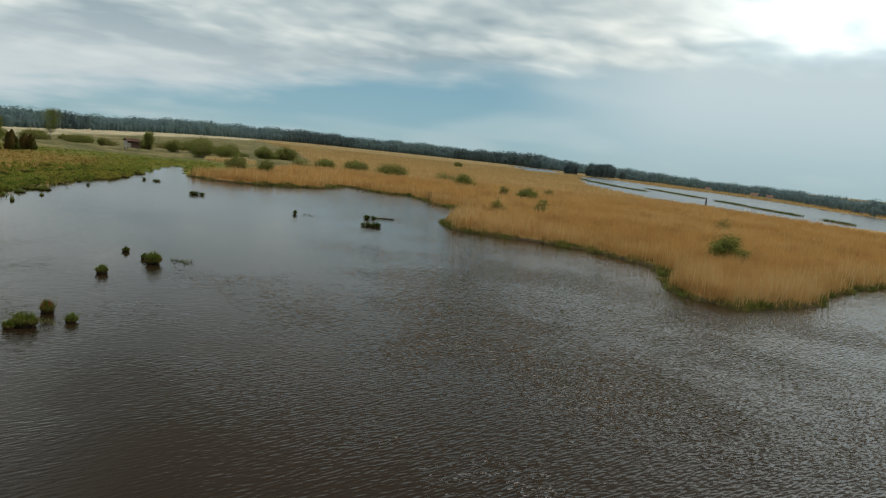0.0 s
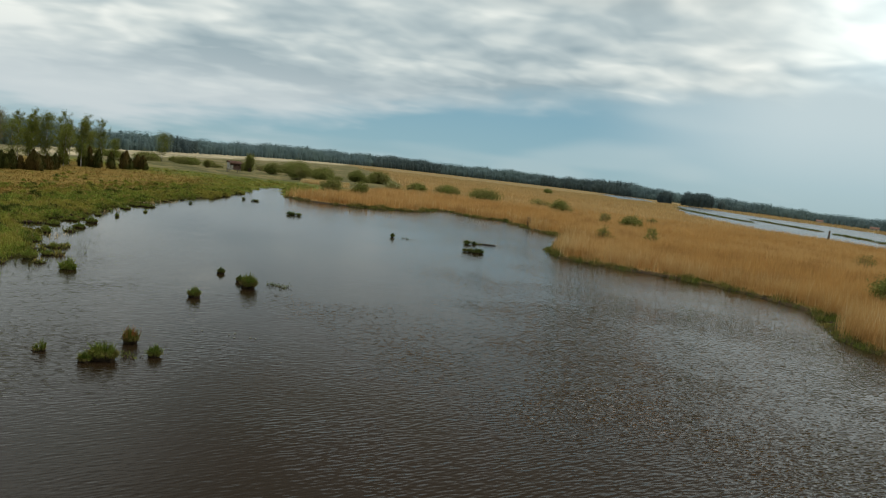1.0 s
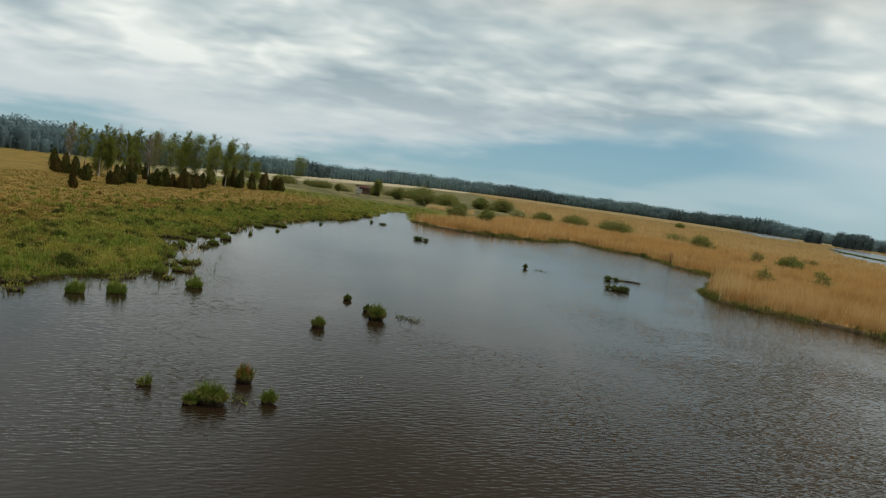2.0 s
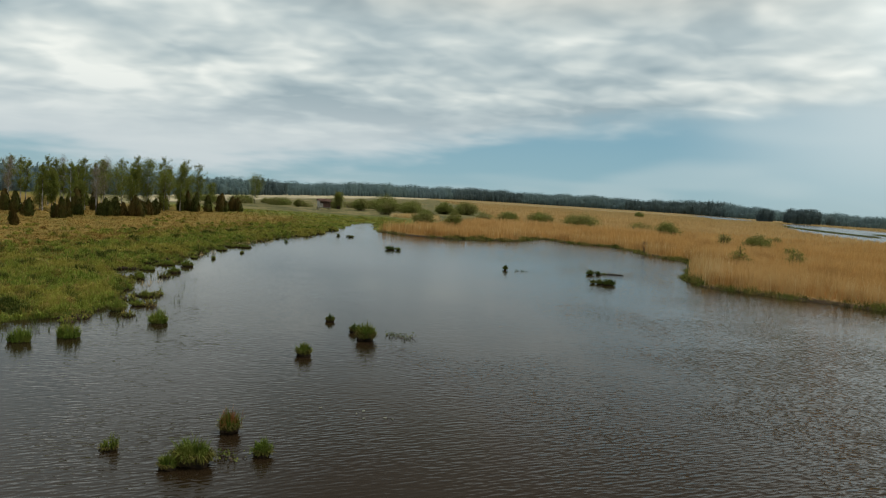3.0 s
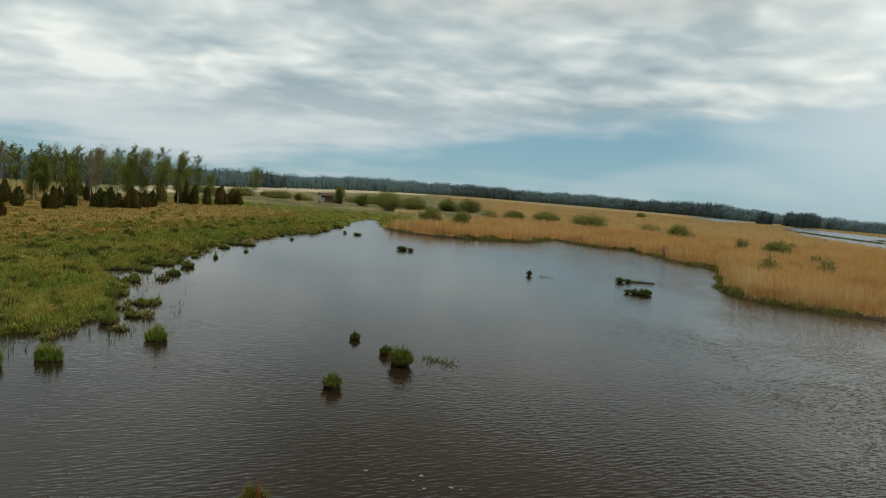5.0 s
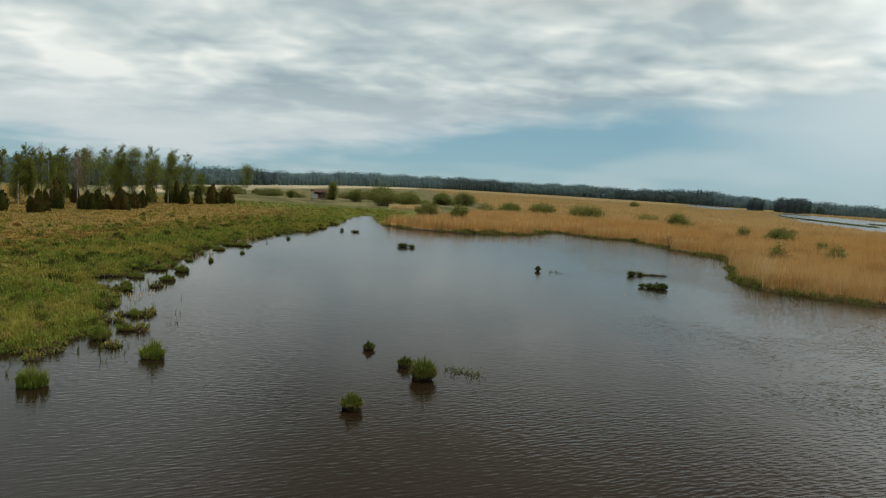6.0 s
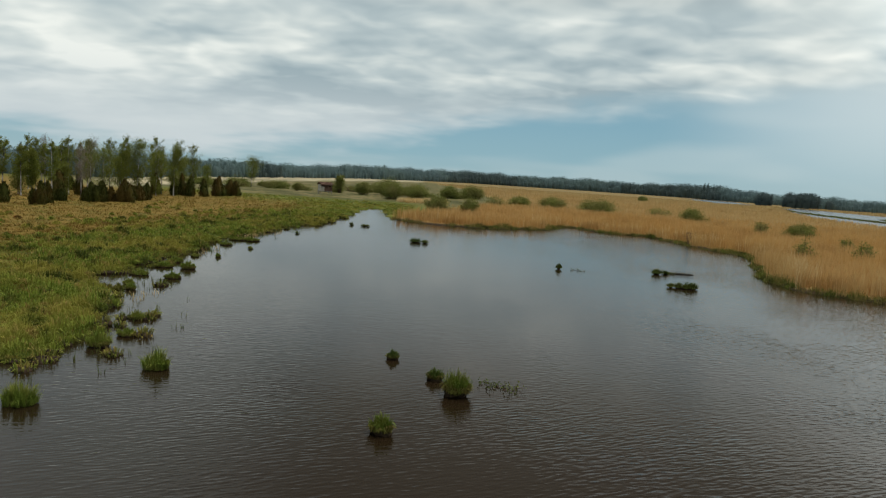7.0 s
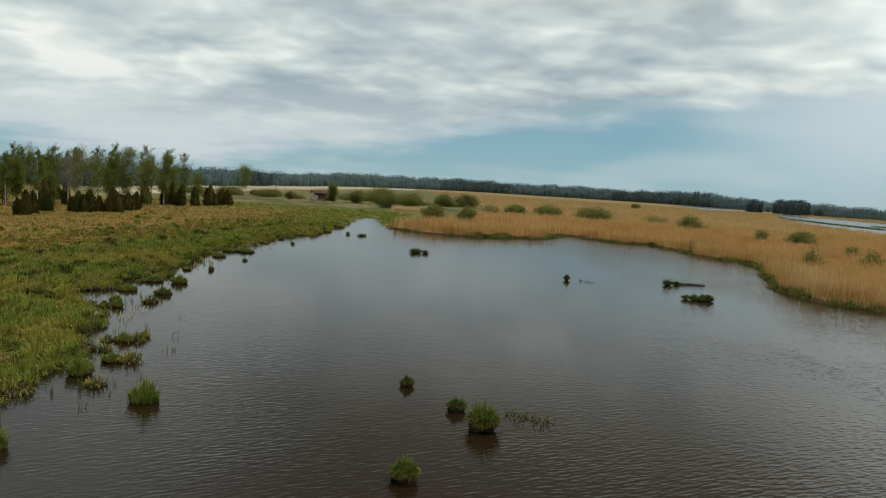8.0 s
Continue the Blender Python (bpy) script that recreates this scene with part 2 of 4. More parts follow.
stain = noise_at(nt, 0.03, 3, 0.5)
nt.links.new(ramp(nt, stain, [(0.35, (0.0142, 0.0092, 0.0047)), (0.65, (0.0195, 0.0127, 0.0066))]), b.inputs["Base Color"])


def waves(scale, stretch, turn, detail=2.0):
    """Crests drawn out along a line turned by that many degrees from the x axis."""
    mp = node(nt, "ShaderNodeMapping", vector_type="TEXTURE")
    mp.inputs["Rotation"].default_value = (0, 0, radians(turn))
    mp.inputs["Scale"].default_value = (1 / stretch, 1, 1)
    nt.links.new(node(nt, "ShaderNodeNewGeometry").outputs["Position"], mp.inputs[0])
    n = node(nt, "ShaderNodeTexNoise", Scale=scale, Detail=detail, Roughness=0.5, Distortion=0.25)
    nt.links.new(mp.outputs[0], n.inputs["Vector"])
    return n.outputs[0]


def crests(v, sharp):
    """Folds a noise into narrow crests."""
    return math_node(nt, "POWER", math_node(nt, "SUBTRACT", 1.0, math_node(nt, "ABSOLUTE", math_node(nt, "MULTIPLY", math_node(nt, "SUBTRACT", v, 0.5), 2.6)), True), sharp)


ripple = math_node(nt, "ADD", math_node(nt, "MULTIPLY", waves(10.5, 0.27, 24, 0.0), 1.08), math_node(nt, "MULTIPLY", crests(waves(8.0, 0.3, 8, 0.0), 1.5), 0.30))
ripple = math_node(nt, "ADD", ripple, math_node(nt, "MULTIPLY", waves(15.0, 0.6, -35, 1.0), 0.10))
swell = math_node(nt, "MULTIPLY", waves(2.6, 0.4, 15), 0.4)
px = node(nt, "ShaderNodeSeparateXYZ")
nt.links.new(node(nt, "ShaderNodeNewGeometry").outputs["Position"], px.inputs[0])
gust = smooth(nt, noise_at(nt, 0.07, 3, 0.5), 0.36, 0.64)
gust = math_node(nt, "ADD", math_node(nt, "MULTIPLY", gust, 0.35), math_node(nt, "MULTIPLY", smooth(nt, px.outputs[0], 0.0, 14.0), 0.85))
# the breeze reaches the open water; the head of the pond lies calmer
lee = math_node(nt, "SUBTRACT", 1.0, math_node(nt, "MULTIPLY", smooth(nt, px.outputs[0], -6.0, 8.0), 0.6))
calm = math_node(nt, "SUBTRACT", 1.0, math_node(nt, "MULTIPLY", math_node(nt, "MULTIPLY", smooth(nt, px.outputs[1], 20.0, 55.0), lee), 0.55))
# sheltered between the humps of the west shore, and a smoother lake beyond the reeds
calm = math_node(nt, "MULTIPLY", calm, math_node(nt, "ADD", 0.65, math_node(nt, "MULTIPLY", smooth(nt, px.outputs[0], -19.5, -12.5), 0.35)))
calm = math_node(nt, "MULTIPLY", calm, math_node(nt, "SUBTRACT", 1.0, math_node(nt, "MULTIPLY", smooth(nt, px.outputs[0], 75.0, 95.0), 0.6)))
level = math_node(nt, "MULTIPLY", math_node(nt, "ADD", gust, 0.22), calm)
# a smooth lane down the middle of the pond
lane = math_node(nt, "MULTIPLY", smooth(nt, px.outputs[0], -10.5, -7.0), math_node(nt, "SUBTRACT", 1.0, smooth(nt, px.outputs[0], -3.0, 7.0)))
level = math_node(nt, "MULTIPLY", level, math_node(nt, "SUBTRACT", 1.0, math_node(nt, "MULTIPLY", lane, 0.2)))
level = math_node(nt, "ADD", level, math_node(nt, "MULTIPLY", math_node(nt, "MULTIPLY", smooth(nt, px.outputs[0], 4.0, 16.0), smooth(nt, px.outputs[1], 25.0, 48.0)), 0.12))
level = math_node(nt, "MULTIPLY", level, math_node(nt, "SUBTRACT", 1.35, math_node(nt, "MULTIPLY", smooth(nt, px.outputs[1], 12.0, 44.0), 0.9)))
# cat's-paws: ruffled and smooth patches side by side
patch = smooth(nt, noise_at(nt, 0.15, 2, 0.5), 0.40, 0.60)
level = math_node(nt, "MULTIPLY", level, math_node(nt, "ADD", 0.68, math_node(nt, "MULTIPLY", patch, 0.46)))
bumped(nt, b, math_node(nt, "MULTIPLY", math_node(nt, "ADD", ripple, swell), level), 1.0, 0.03)
# ripples too fine to see one by one further out
fine_chop = math_node(nt, "MULTIPLY", smooth(nt, px.outputs[1], 30.0, 75.0), 0.10)
nt.links.new(math_node(nt, "ADD", math_node(nt, "ADD", 0.04, fine_chop), math_node(nt, "MULTIPLY", smooth(nt, px.outputs[0], 75.0, 95.0), 0.06)), b.inputs["Roughness"])


# ---------- mesh helpers ----------
def mesh_object(name, verts, faces, mat, parent=None, smooth_shade=False):
    """One mesh object out of an n x 3 array and an m x 3 or m x 4 array of corners."""
    verts, faces = np.asarray(verts, dtype=np.float32), np.asarray(faces, dtype=np.int32)
    me = bpy.data.meshes.new(name)
    k = faces.shape[1]
    me.vertices.add(len(verts))
    me.vertices.foreach_set("co", verts.ravel())
    me.loops.add(faces.size)
    me.loops.foreach_set("vertex_index", faces.ravel())
    me.polygons.add(len(faces))
    me.polygons.foreach_set("loop_start", np.arange(0, faces.size, k, dtype=np.int32))
    me.update(calc_edges=True)
    me.polygons.foreach_set("use_smooth", np.full(len(faces), smooth_shade))
    me.materials.append(mat)
    ob = new(name, me)
    ob.parent = parent
    return ob


def part(name, bm, mat, parent, label=""):
    me = bpy.data.meshes.new(name)
    bm.to_mesh(me)
    bm.free()
    me.materials.append(mat)
    ob = new(name, me)
    ob.parent = parent
    return tagged(ob, label)


def base(name, x, y, z, turn, label, category, group=""):
    ob = new(name)
    ob.matrix_basis = pose(x, y, z, 0, 0, turn)
    return tagged(ob, label, category, group)


def blades(rng, xyz, height, width, lean, bend=0.25, way=None):
    """Narrow bent blades, two triangles each, standing at xyz."""
    n = len(xyz)
    turn = rng.uniform(0, 2 * np.pi, n)
    side = np.stack([np.cos(turn), np.sin(turn), 0 * turn], 1) * (width / 2)[:, None]
    way = rng.uniform(0, 2 * np.pi, n) if way is None else way
    tilt = np.stack([np.cos(way), np.sin(way), 0 * way], 1) * (lean * height)[:, None]
    mid = xyz + tilt * 0.4 + np.array([0, 0, 1]) * (height * 0.55)[:, None]
    tip = xyz + tilt * (1 + bend) + np.array([0, 0, 1]) * height[:, None]
    v = np.stack([xyz - side, xyz + side, mid + side * 0.7, mid - side * 0.7, tip], 1).reshape(-1, 3)
    i = np.arange(n)[:, None] * 5
    f = np.concatenate([i + [0, 1, 2], i + [0, 2, 3], i + [3, 2, 4]])
    return v, f


def arched(rng, xyz, length, width, out, way):
    """Blades that rise, bend outwards and hang over."""
    n = len(xyz)
    turn = way + np.pi / 2 + rng.normal(0, 0.4, n)
    side = np.stack([np.cos(turn), np.sin(turn), 0 * turn], 1) * (width / 2)[:, None]
    reach = np.stack([np.cos(way), np.sin(way), 0 * way], 1) * (out * length)[:, None]
    lift = np.array([0, 0, 1]) * (length * np.sqrt(np.maximum(0.1, 1 - 0.6 * out ** 2)))[:, None]
    mid = xyz + reach * 0.45 + lift * 0.72
    tip = xyz + reach * 1.05 + lift * (0.98 - 0.85 * out ** 1.5)[:, None]
    v = np.stack([xyz - side, xyz + side, mid + side, mid - side, tip], 1).reshape(-1, 3)
    i = np.arange(n)[:, None] * 5
    return v, np.concatenate([i + [0, 1, 2], i + [0, 2, 3], i + [3, 2, 4]])


def leaves(rng, centres, size):
    """Small tilted triangles, one to a centre."""
    n = len(centres)
    a = rng.normal(size=(n, 3))
    a /= np.linalg.norm(a, axis=1, keepdims=True) + 1e-9
    c = rng.normal(size=(n, 3))
    c -= a * (a * c).sum(1, keepdims=True)
    c /= np.linalg.norm(c, axis=1, keepdims=True) + 1e-9
    s = size[:, None]
    v = np.stack([centres + a * s, centres - a * s * 0.6 + c * s * 0.6, centres - a * s * 0.6 - c * s * 0.6], 1).reshape(-1, 3)
    return v, np.arange(3 * n).reshape(-1, 3)


def tube(points, radii, sides=6):
    """A tapered limb through the points."""
    points = np.asarray(points, float)
    v, f = [], []
    for k, (p, r) in enumerate(zip(points, radii)):
        d = points[min(k + 1, len(points) - 1)] - points[max(k - 1, 0)]
        d = d / (np.linalg.norm(d) + 1e-9)
        s = np.cross(d, [0.31, 0.95, 0.05])
        s /= np.linalg.norm(s) + 1e-9
        t = np.cross(d, s)
        for j in range(sides):
            q = 2 * np.pi * j / sides
            v.append(p + r * (s * np.cos(q) + t * np.sin(q)))
        if k:
            for j in range(sides):
                a0, a1 = (k - 1) * sides + j, (k - 1) * sides + (j + 1) % sides
                f.append((a0, a1, a1 + sides, a0 + sides))
    return np.array(v), np.array(f)


def joined(pieces):
    vs, fs, n = [], [], 0
    for v, f in pieces:
        vs.append(v)
        fs.append(np.asarray(f) + n)
        n += len(v)
    return np.concatenate(vs), np.concatenate(fs)


# ---------- plan ----------
LEFT_SHORE = [(-40, -160), (-34, -60), (-27, -10), (-22, 15), (-20.5, 25), (-18.7, 28.0), (-17.3, 29.2), (-17.8, 31.0), (-17.65, 32.0),
              (-18.2, 33.3), (-19.6, 34.9), (-19.4, 36.2), (-19.6, 37.6), (-21.6, 39.4), (-23.0, 40.2), (-22.8, 41.5), (-23.4, 44.5), (-23.4, 46.2),
              (-24.0, 50.4), (-23.4, 52.9), (-24.3, 57.8), (-24.4, 62), (-23.7, 67), (-23.4, 73.4), (-21.2, 78.8), (-20.2, 92), (-20.9, 107), (-20.8, 119)]
RIGHT_SHORE = [(-19.4, 119), (-17.0, 106), (-15.1, 96.4), (-8.9, 91), (-2.2, 90.7), (6.6, 95), (11.3, 104), (14.8, 97), (20.2, 96), (22.3, 83.5),
               (25.0, 77), (17.6, 58.8), (17.4, 54), (19.4, 51.8), (22.5, 50.2), (25.4, 48.0), (28.8, 45.4), (30.6, 41.6), (31.2, 38),
               (30.8, 35.6), (26.7, 29.4), (27.1, 25.8), (29.0, 23.7), (32.6, 24.8), (36.6, 25.3), (42, 29.4), (51.5, 34.0), (80, 44),
               (120, 46), (170, -10), (150, -160)]
POND = np.array(LEFT_SHORE + RIGHT_SHORE, float)
# reedy bars in the lake: two ends and a width
BARS = [((196, 375), (176, 300), 7), ((176, 300), (169, 262), 6), ((207, 320), (186, 240), 6), ((180, 222), (172, 195), 5), ((167, 186), (160, 156), 5), ((157, 144), (153, 130), 4),
        ((230, 470), (205, 400), 9), ((180, 395), (200, 455), 8)]


def forest_edge(bearing):
    """Distance of the forest's front, by bearing east of the +y axis."""
    return np.interp(bearing, [-60, -40, -29, -20, -14, -8, 0, 10, 20, 24, 30, 34, 38, 45, 49, 58], [170, 190, 215, 320, 480, 750, 1300, 1500, 1400, 1150, 860, 710, 600, 440, 350, 260])


LAKE = np.array([(300, 60), (165, 78), (140, 117), (118, 119), (117, 135), (118, 150), (116, 171), (122, 197), (130, 222), (136, 250), (150, 285), (174, 345),
                 (205, 400), (245, 490), (300, 580), (338, 640), (305, 500), (296, 435), (312, 398), (294, 322), (278, 272), (256, 233), (252, 205), (300, 150)], float)
SLIVER = np.array([(215, 545), (262, 579), (334, 725), (440, 1000), (438, 1111), (319, 830)], float)


def inside(poly, x, y):
    hit = np.zeros(x.shape, bool)
    for (x0, y0), (x1, y1) in zip(poly, np.roll(poly, -1, 0)):
        if y0 != y1:
            hit ^= ((y0 > y) != (y1 > y)) & (x < (x1 - x0) * (y - y0) / (y1 - y0) + x0)
    return hit


def segment_distance(p, q, x, y):
    dx, dy = q[0] - p[0], q[1] - p[1]
    s = np.clip(((x - p[0]) * dx + (y - p[1]) * dy) / (dx * dx + dy * dy), 0, 1)
    return np.hypot(x - p[0] - s * dx, y - p[1] - s * dy)


def shore_distance(poly, x, y):
    """Metres to the shoreline, positive on land."""
    d = np.full(x.shape, 1e9)
    for p, q in zip(poly, np.roll(poly, -1, 0)):
        d = np.minimum(d, segment_distance(p, q, x, y))
    return np.where(inside(poly, x, y), -d, d)


def wobble(x, y, scale, seed=0.0):
    """Cheap smooth noise, about -1 to 1."""
    s = np.zeros_like(x, dtype=float)
    for k, (a1, b1, c1) in enumerate(((1.0, 0.37, 0.0), (-0.53, 0.92, 1.7), (1.61, -1.13, 4.1), (0.71, 1.93, 2.6), (-2.3, 1.3, 5.2))):
        s += np.sin((a1 * x + b1 * y) / scale + c1 + seed * (k + 1)) * (0.34 - 0.04 * k)
    return s


def land_distance(x, y):
    pond = shore_distance(POND, x, y)
    lake = np.minimum(shore_distance(LAKE, x, y), shore_distance(SLIVER, x, y)) + 3 * wobble(x, y, 14.0, 2.0)
    for p, q, w in BARS:
        lake = np.maximum(lake, w * 0.5 - segment_distance(p, q, x, y) + 0.8 * wobble(x, y, 6.0))
    ragged = np.where(x < -13, np.where(y < 36, 0.5, 0.9) * wobble(x, y, 1.1) + 0.55 * wobble(x, y, 0.42, 1.0) - np.where(y < 36, 0.1, 0.4), 0.35 * wobble(x, y, 0.9))
    return np.minimum(pond + ragged, lake)


def ground_height(x, y):
    d = land_distance(x, y)
    s = np.clip((d + 0.6) / 1.5, 0, 1)
    h = -0.55 + 0.72 * s * s * (3 - 2 * s)
    rough = np.clip(d / 2 + 0.2, 0, 1) * (0.10 * wobble(x, y, 0.55, 3.0) + 0.12 * wobble(x, y, 0.25, 5.0))
    return h + rough * (x < -10) + 0.12 * np.clip((d - 4) / 20, 0, 1)


def reed_side(x, y):
    """True east of the inlet, where the reed bed stands."""
    line = np.interp(y, [-200, 96, 112, 140, 200, 400, 900], [-15, -15, -10, -1, 8, 0, -60])
    return x > line


def axis(lo, hi, step, reach, grow):
    mid = list(np.arange(lo, hi + step * 0.5, step))
    right, left, s = [hi], [lo], step
    while right[-1] < reach:
        s *= grow
        right.append(right[-1] + s)
        left.append(left[-1] - s)
    return np.array(left[:0:-1] + mid + right[1:])


xs, ys = axis(-62, 60, 0.5, 4300, 1.17), axis(16, 125, 0.5, 4300, 1.17)
# finer again over the lake and its bars
xs = np.concatenate([xs[xs < 62], np.arange(62, 345, 2.5), xs[xs > 348]])
ys = np.concatenate([ys[ys < 127], np.arange(127, 640, 4.0), ys[ys > 645]])
gx, gy = np.meshgrid(xs, ys)
gz = ground_height(gx, gy)
nx, ny = len(xs), len(ys)
idx = np.arange(nx * ny).reshape(ny, nx)
quads = np.stack([idx[:-1, :-1], idx[:-1, 1:], idx[1:, 1:], idx[1:, :-1]], -1).reshape(-1, 4)
ground = mesh_object("ground", np.stack([gx, gy, gz], -1).reshape(-1, 3), quads, GROUND, smooth_shade=True)
tagged(ground, "flat boggy ground with sedge, dry grass and reed litter", "ground", kind="structure")


def step01(v, lo, hi):
    s = np.clip((v - lo) / (hi - lo), 0, 1)
    return s * s * (3 - 2 * s)


gd = land_distance(gx, gy)
west = ~reed_side(gx, gy)
shift = 5 * wobble(gx, gy, 9.0, 4.0)
z_dry = west * step01(gd + 0.6 * shift, 3, 12.5) * (1 - step01(gy + 0.4 * gx, 92, 118))
z_green = west * 1.0
reach_of = np.hypot(gx, gy)
z_far = step01(reach_of, 220, 480)
z_meadow_and_shade = west * step01(gy + 0.15 * gx + shift, 128, 146) * (1 - 0.7 * np.exp(-((gx + 20) / 9.0) ** 2) * (gy < 150))
bearing, reach = np.degrees(np.arctan2(gx, gy)), np.hypot(gx, gy)
# east: far marsh ground coloured darker to imitate the reeds' own shade
z_meadow_and_shade = np.maximum(z_meadow_and_shade, 0.6 * z_far * ~west)
z_pale = west * step01(reach / forest_edge(bearing) + 0.04 * wobble(gx, gy, 17.0, 3.0), 0.66, 0.74) * step01(bearing, -33, -26)
z_mud = inside(LAKE, gx, gy) * 0.8
z_mud = np.maximum(z_mud, 1 - step01(gd, np.where(west, -0.35, 0.7), np.where(west, 0.15, 1.9)))
for name, values in (("green", z_green), ("dry", z_dry), ("meadow", z_meadow_and_shade), ("pale", z_pale), ("mud", z_mud)):
    att = ground.data.attributes.new(name, "FLOAT", "POINT")
    att.data.foreach_set("value", values.astype(np.float32).ravel())

wx = axis(-200, 900, 100, 4300, 1.5)
wgx, wgy = np.meshgrid(wx, wx)
n = len(wx)
idx = np.arange(n * n).reshape(n, n)
quads = np.stack([idx[:-1, :-1], idx[:-1, 1:], idx[1:, 1:], idx[1:, :-1]], -1).reshape(-1, 4)
water = mesh_object("water", np.stack([wgx, wgy, 0 * wgx], -1).reshape(-1, 3), quads, WATER)
tagged(water, "dark brown rippled bog pond and lake water", "water", kind="structure")


# ---------- trees and bushes ----------
def limbs(rng, h, spread, count, low, rise):
    """Trunk line and limb lines of a tree of height h."""
    k = np.linspace(0, 1, 7)
    bow = rng.normal(0, 0.02 * h, 2)
    trunk = np.stack([(bow[0] + 0.035 * h) * k ** 2, bow[1] * k ** 2, h * 0.97 * k], 1)
    out = []
    for i in range(count):
        s = low + (0.96 - low) * (i + rng.uniform(0, 0.8)) / count
        p = np.array([np.interp(s, k, trunk[:, j]) for j in range(3)])
        q = rng.uniform(0, 2 * np.pi)
        shape = np.sin(np.pi * min(1, (s - low) / (1 - low) * 0.86 + 0.14)) ** 0.7
        length = spread * (0.45 + 0.75 * rng.random()) * max(0.25, shape)
        end = p + np.array([np.cos(q) * length, np.sin(q) * length, rise * length * rng.uniform(0.6, 1.3)])
        mid = (p + end) / 2 + np.array([0, 0, -0.12 * length])
        out.append(np.array([p, mid, end]))
    return trunk, out


def birch(x, y, h, w, kind, seed):
    """kind: airy, dense, low or bare."""
    rng = np.random.default_rng(seed)
    z = float(ground_height(np.array([x]), np.array([y]))[0]) - 0.1
    words = {"airy": "slender birch with airy young green leaves on a pale trunk",
             "dense": "birch with a dense dark green crown among junipers",
             "low": "low leafy young birch in fresh green behind junipers",
             "bare": "leafless grey birch with fine pale twigs"}[kind]
    tree = base("birch_tree", x, y, z, 0, words, "tree", "birches at the edge of the marsh")
    low = {"airy": 0.36, "dense": 0.22, "low": 0.1, "bare": 0.3}[kind]
    trunk, arms = limbs(rng, h, w * 0.5, {"airy": 34, "dense": 40, "low": 30, "bare": 40}[kind], low, 0.75)
    r = 0.008 * h + 0.02
    mesh_object("trunk", *tube(trunk, r * np.linspace(1.15, 0.12, 7)), BIRCH_BARK, tree, True)
    tagged(mesh_object("branchwork", *joined([tube(l, (r * 0.34, r * 0.22, r * 0.06), 4) for l in arms]), BROWN_BARK, tree, True), kind="stuff")
    pts, size = [], []
    for l in arms:
        for s in np.linspace(0.3, 1.05, 5):
            c = l[0] + (l[2] - l[0]) * s
            m = {"airy": 15, "dense": 44, "low": 36, "bare": 7}[kind]
            spread = {"airy": 0.055, "dense": 0.16, "low": 0.18, "bare": 0.2}[kind] * w * 0.42 + 0.06
            pts.append(c + np.clip(rng.normal(size=(m, 3)), -1.7, 1.7) * spread * np.array([1, 1, 1.4]) - np.array([0, 0, 0.12 * s * s]))
    top = trunk[-1] + np.clip(rng.normal(size=(20, 3)), -1.3, 0.6) * np.array([0.06 * w, 0.06 * w, 0.04 * h])
    pts = np.concatenate(pts + [top])
    if kind == "bare":
        v, f = blades(rng, pts, rng.uniform(0.3, 0.7, len(pts)), np.full(len(pts), 0.013), rng.uniform(0.1, 0.6, len(pts)))
        tagged(mesh_object("twig_crown", v, f, BARE_TWIG, tree), kind="stuff")
    else:
        v, f = leaves(rng, pts, rng.uniform(0.05, 0.10, len(pts)))
        tagged(mesh_object("crown", v, f, BIRCH_LEAF, tree), kind="stuff")
    return tree


def juniper(x, y, w, h, seed):
    rng = np.random.default_rng(seed)
    z = float(ground_height(np.array([x]), np.array([y]))[0]) - 0.05
    slim = h / w > 1.7
    words = "dark green pointed columnar juniper on dry grass" if slim else "dark green broad bushy juniper on dry grass"
    bush = base("juniper", x, y, z, rng.uniform(0, 360), words, "juniper bush", "junipers before the birches")
    mesh_object("trunk", *tube([(0, 0, 0), (0.03, 0.02, h * 0.4), (0, 0.02, h * 0.8)], (0.09, 0.06, 0.02)), BROWN_BARK, bush, True)
    lobes = [(0.0, 0.0, 1.0)] + [(rng.uniform(-0.3, 0.3) * w, rng.uniform(-0.3, 0.3) * w, rng.uniform(0.55, 0.85)) for _ in range(1 if slim else 4)]
    core, pts, hs = [], [], []
    for lx, ly, s in lobes:
        hh, rr = h * s, w * 0.5 * (0.95 if slim else 0.72)
        k = np.linspace(0.03, 0.9, 6)
        prof = rr * 0.72 * np.sin(np.pi * (0.22 + 0.78 * k) ** 0.85) ** 0.7
        core.append(tube(np.stack([lx + 0 * k, ly + 0 * k, hh * k], 1) + rng.normal(0, 0.02, (6, 3)), prof, 8))
        m = int(420 * s)
        t = rng.uniform(0.0, 0.97, m)
        q = rng.uniform(0, 2 * np.pi, m)
        rad = rr * np.sin(np.pi * (0.22 + 0.78 * t) ** 0.85) ** 0.7 * rng.uniform(0.6, 1.02, m) * (1 + 0.16 * np.sin(3 * q + 5 * t))
        pts.append(np.stack([lx + rad * np.cos(q), ly + rad * np.sin(q), hh * t * 0.93], 1))
    pts = np.concatenate(pts)
    tagged(mesh_object("inner_crown", *joined(core), JUNIPER, bush, True), kind="stuff")
    v, f = blades(rng, pts, rng.uniform(0.16, 0.34, len(pts)) * (0.6 + 0.2 * h), rng.uniform(0.07, 0.14, len(pts)), rng.uniform(0.0, 0.55, len(pts)))
    tagged(mesh_object("needle_cover", v, f, JUNIPER, bush), kind="stuff")
    return bush


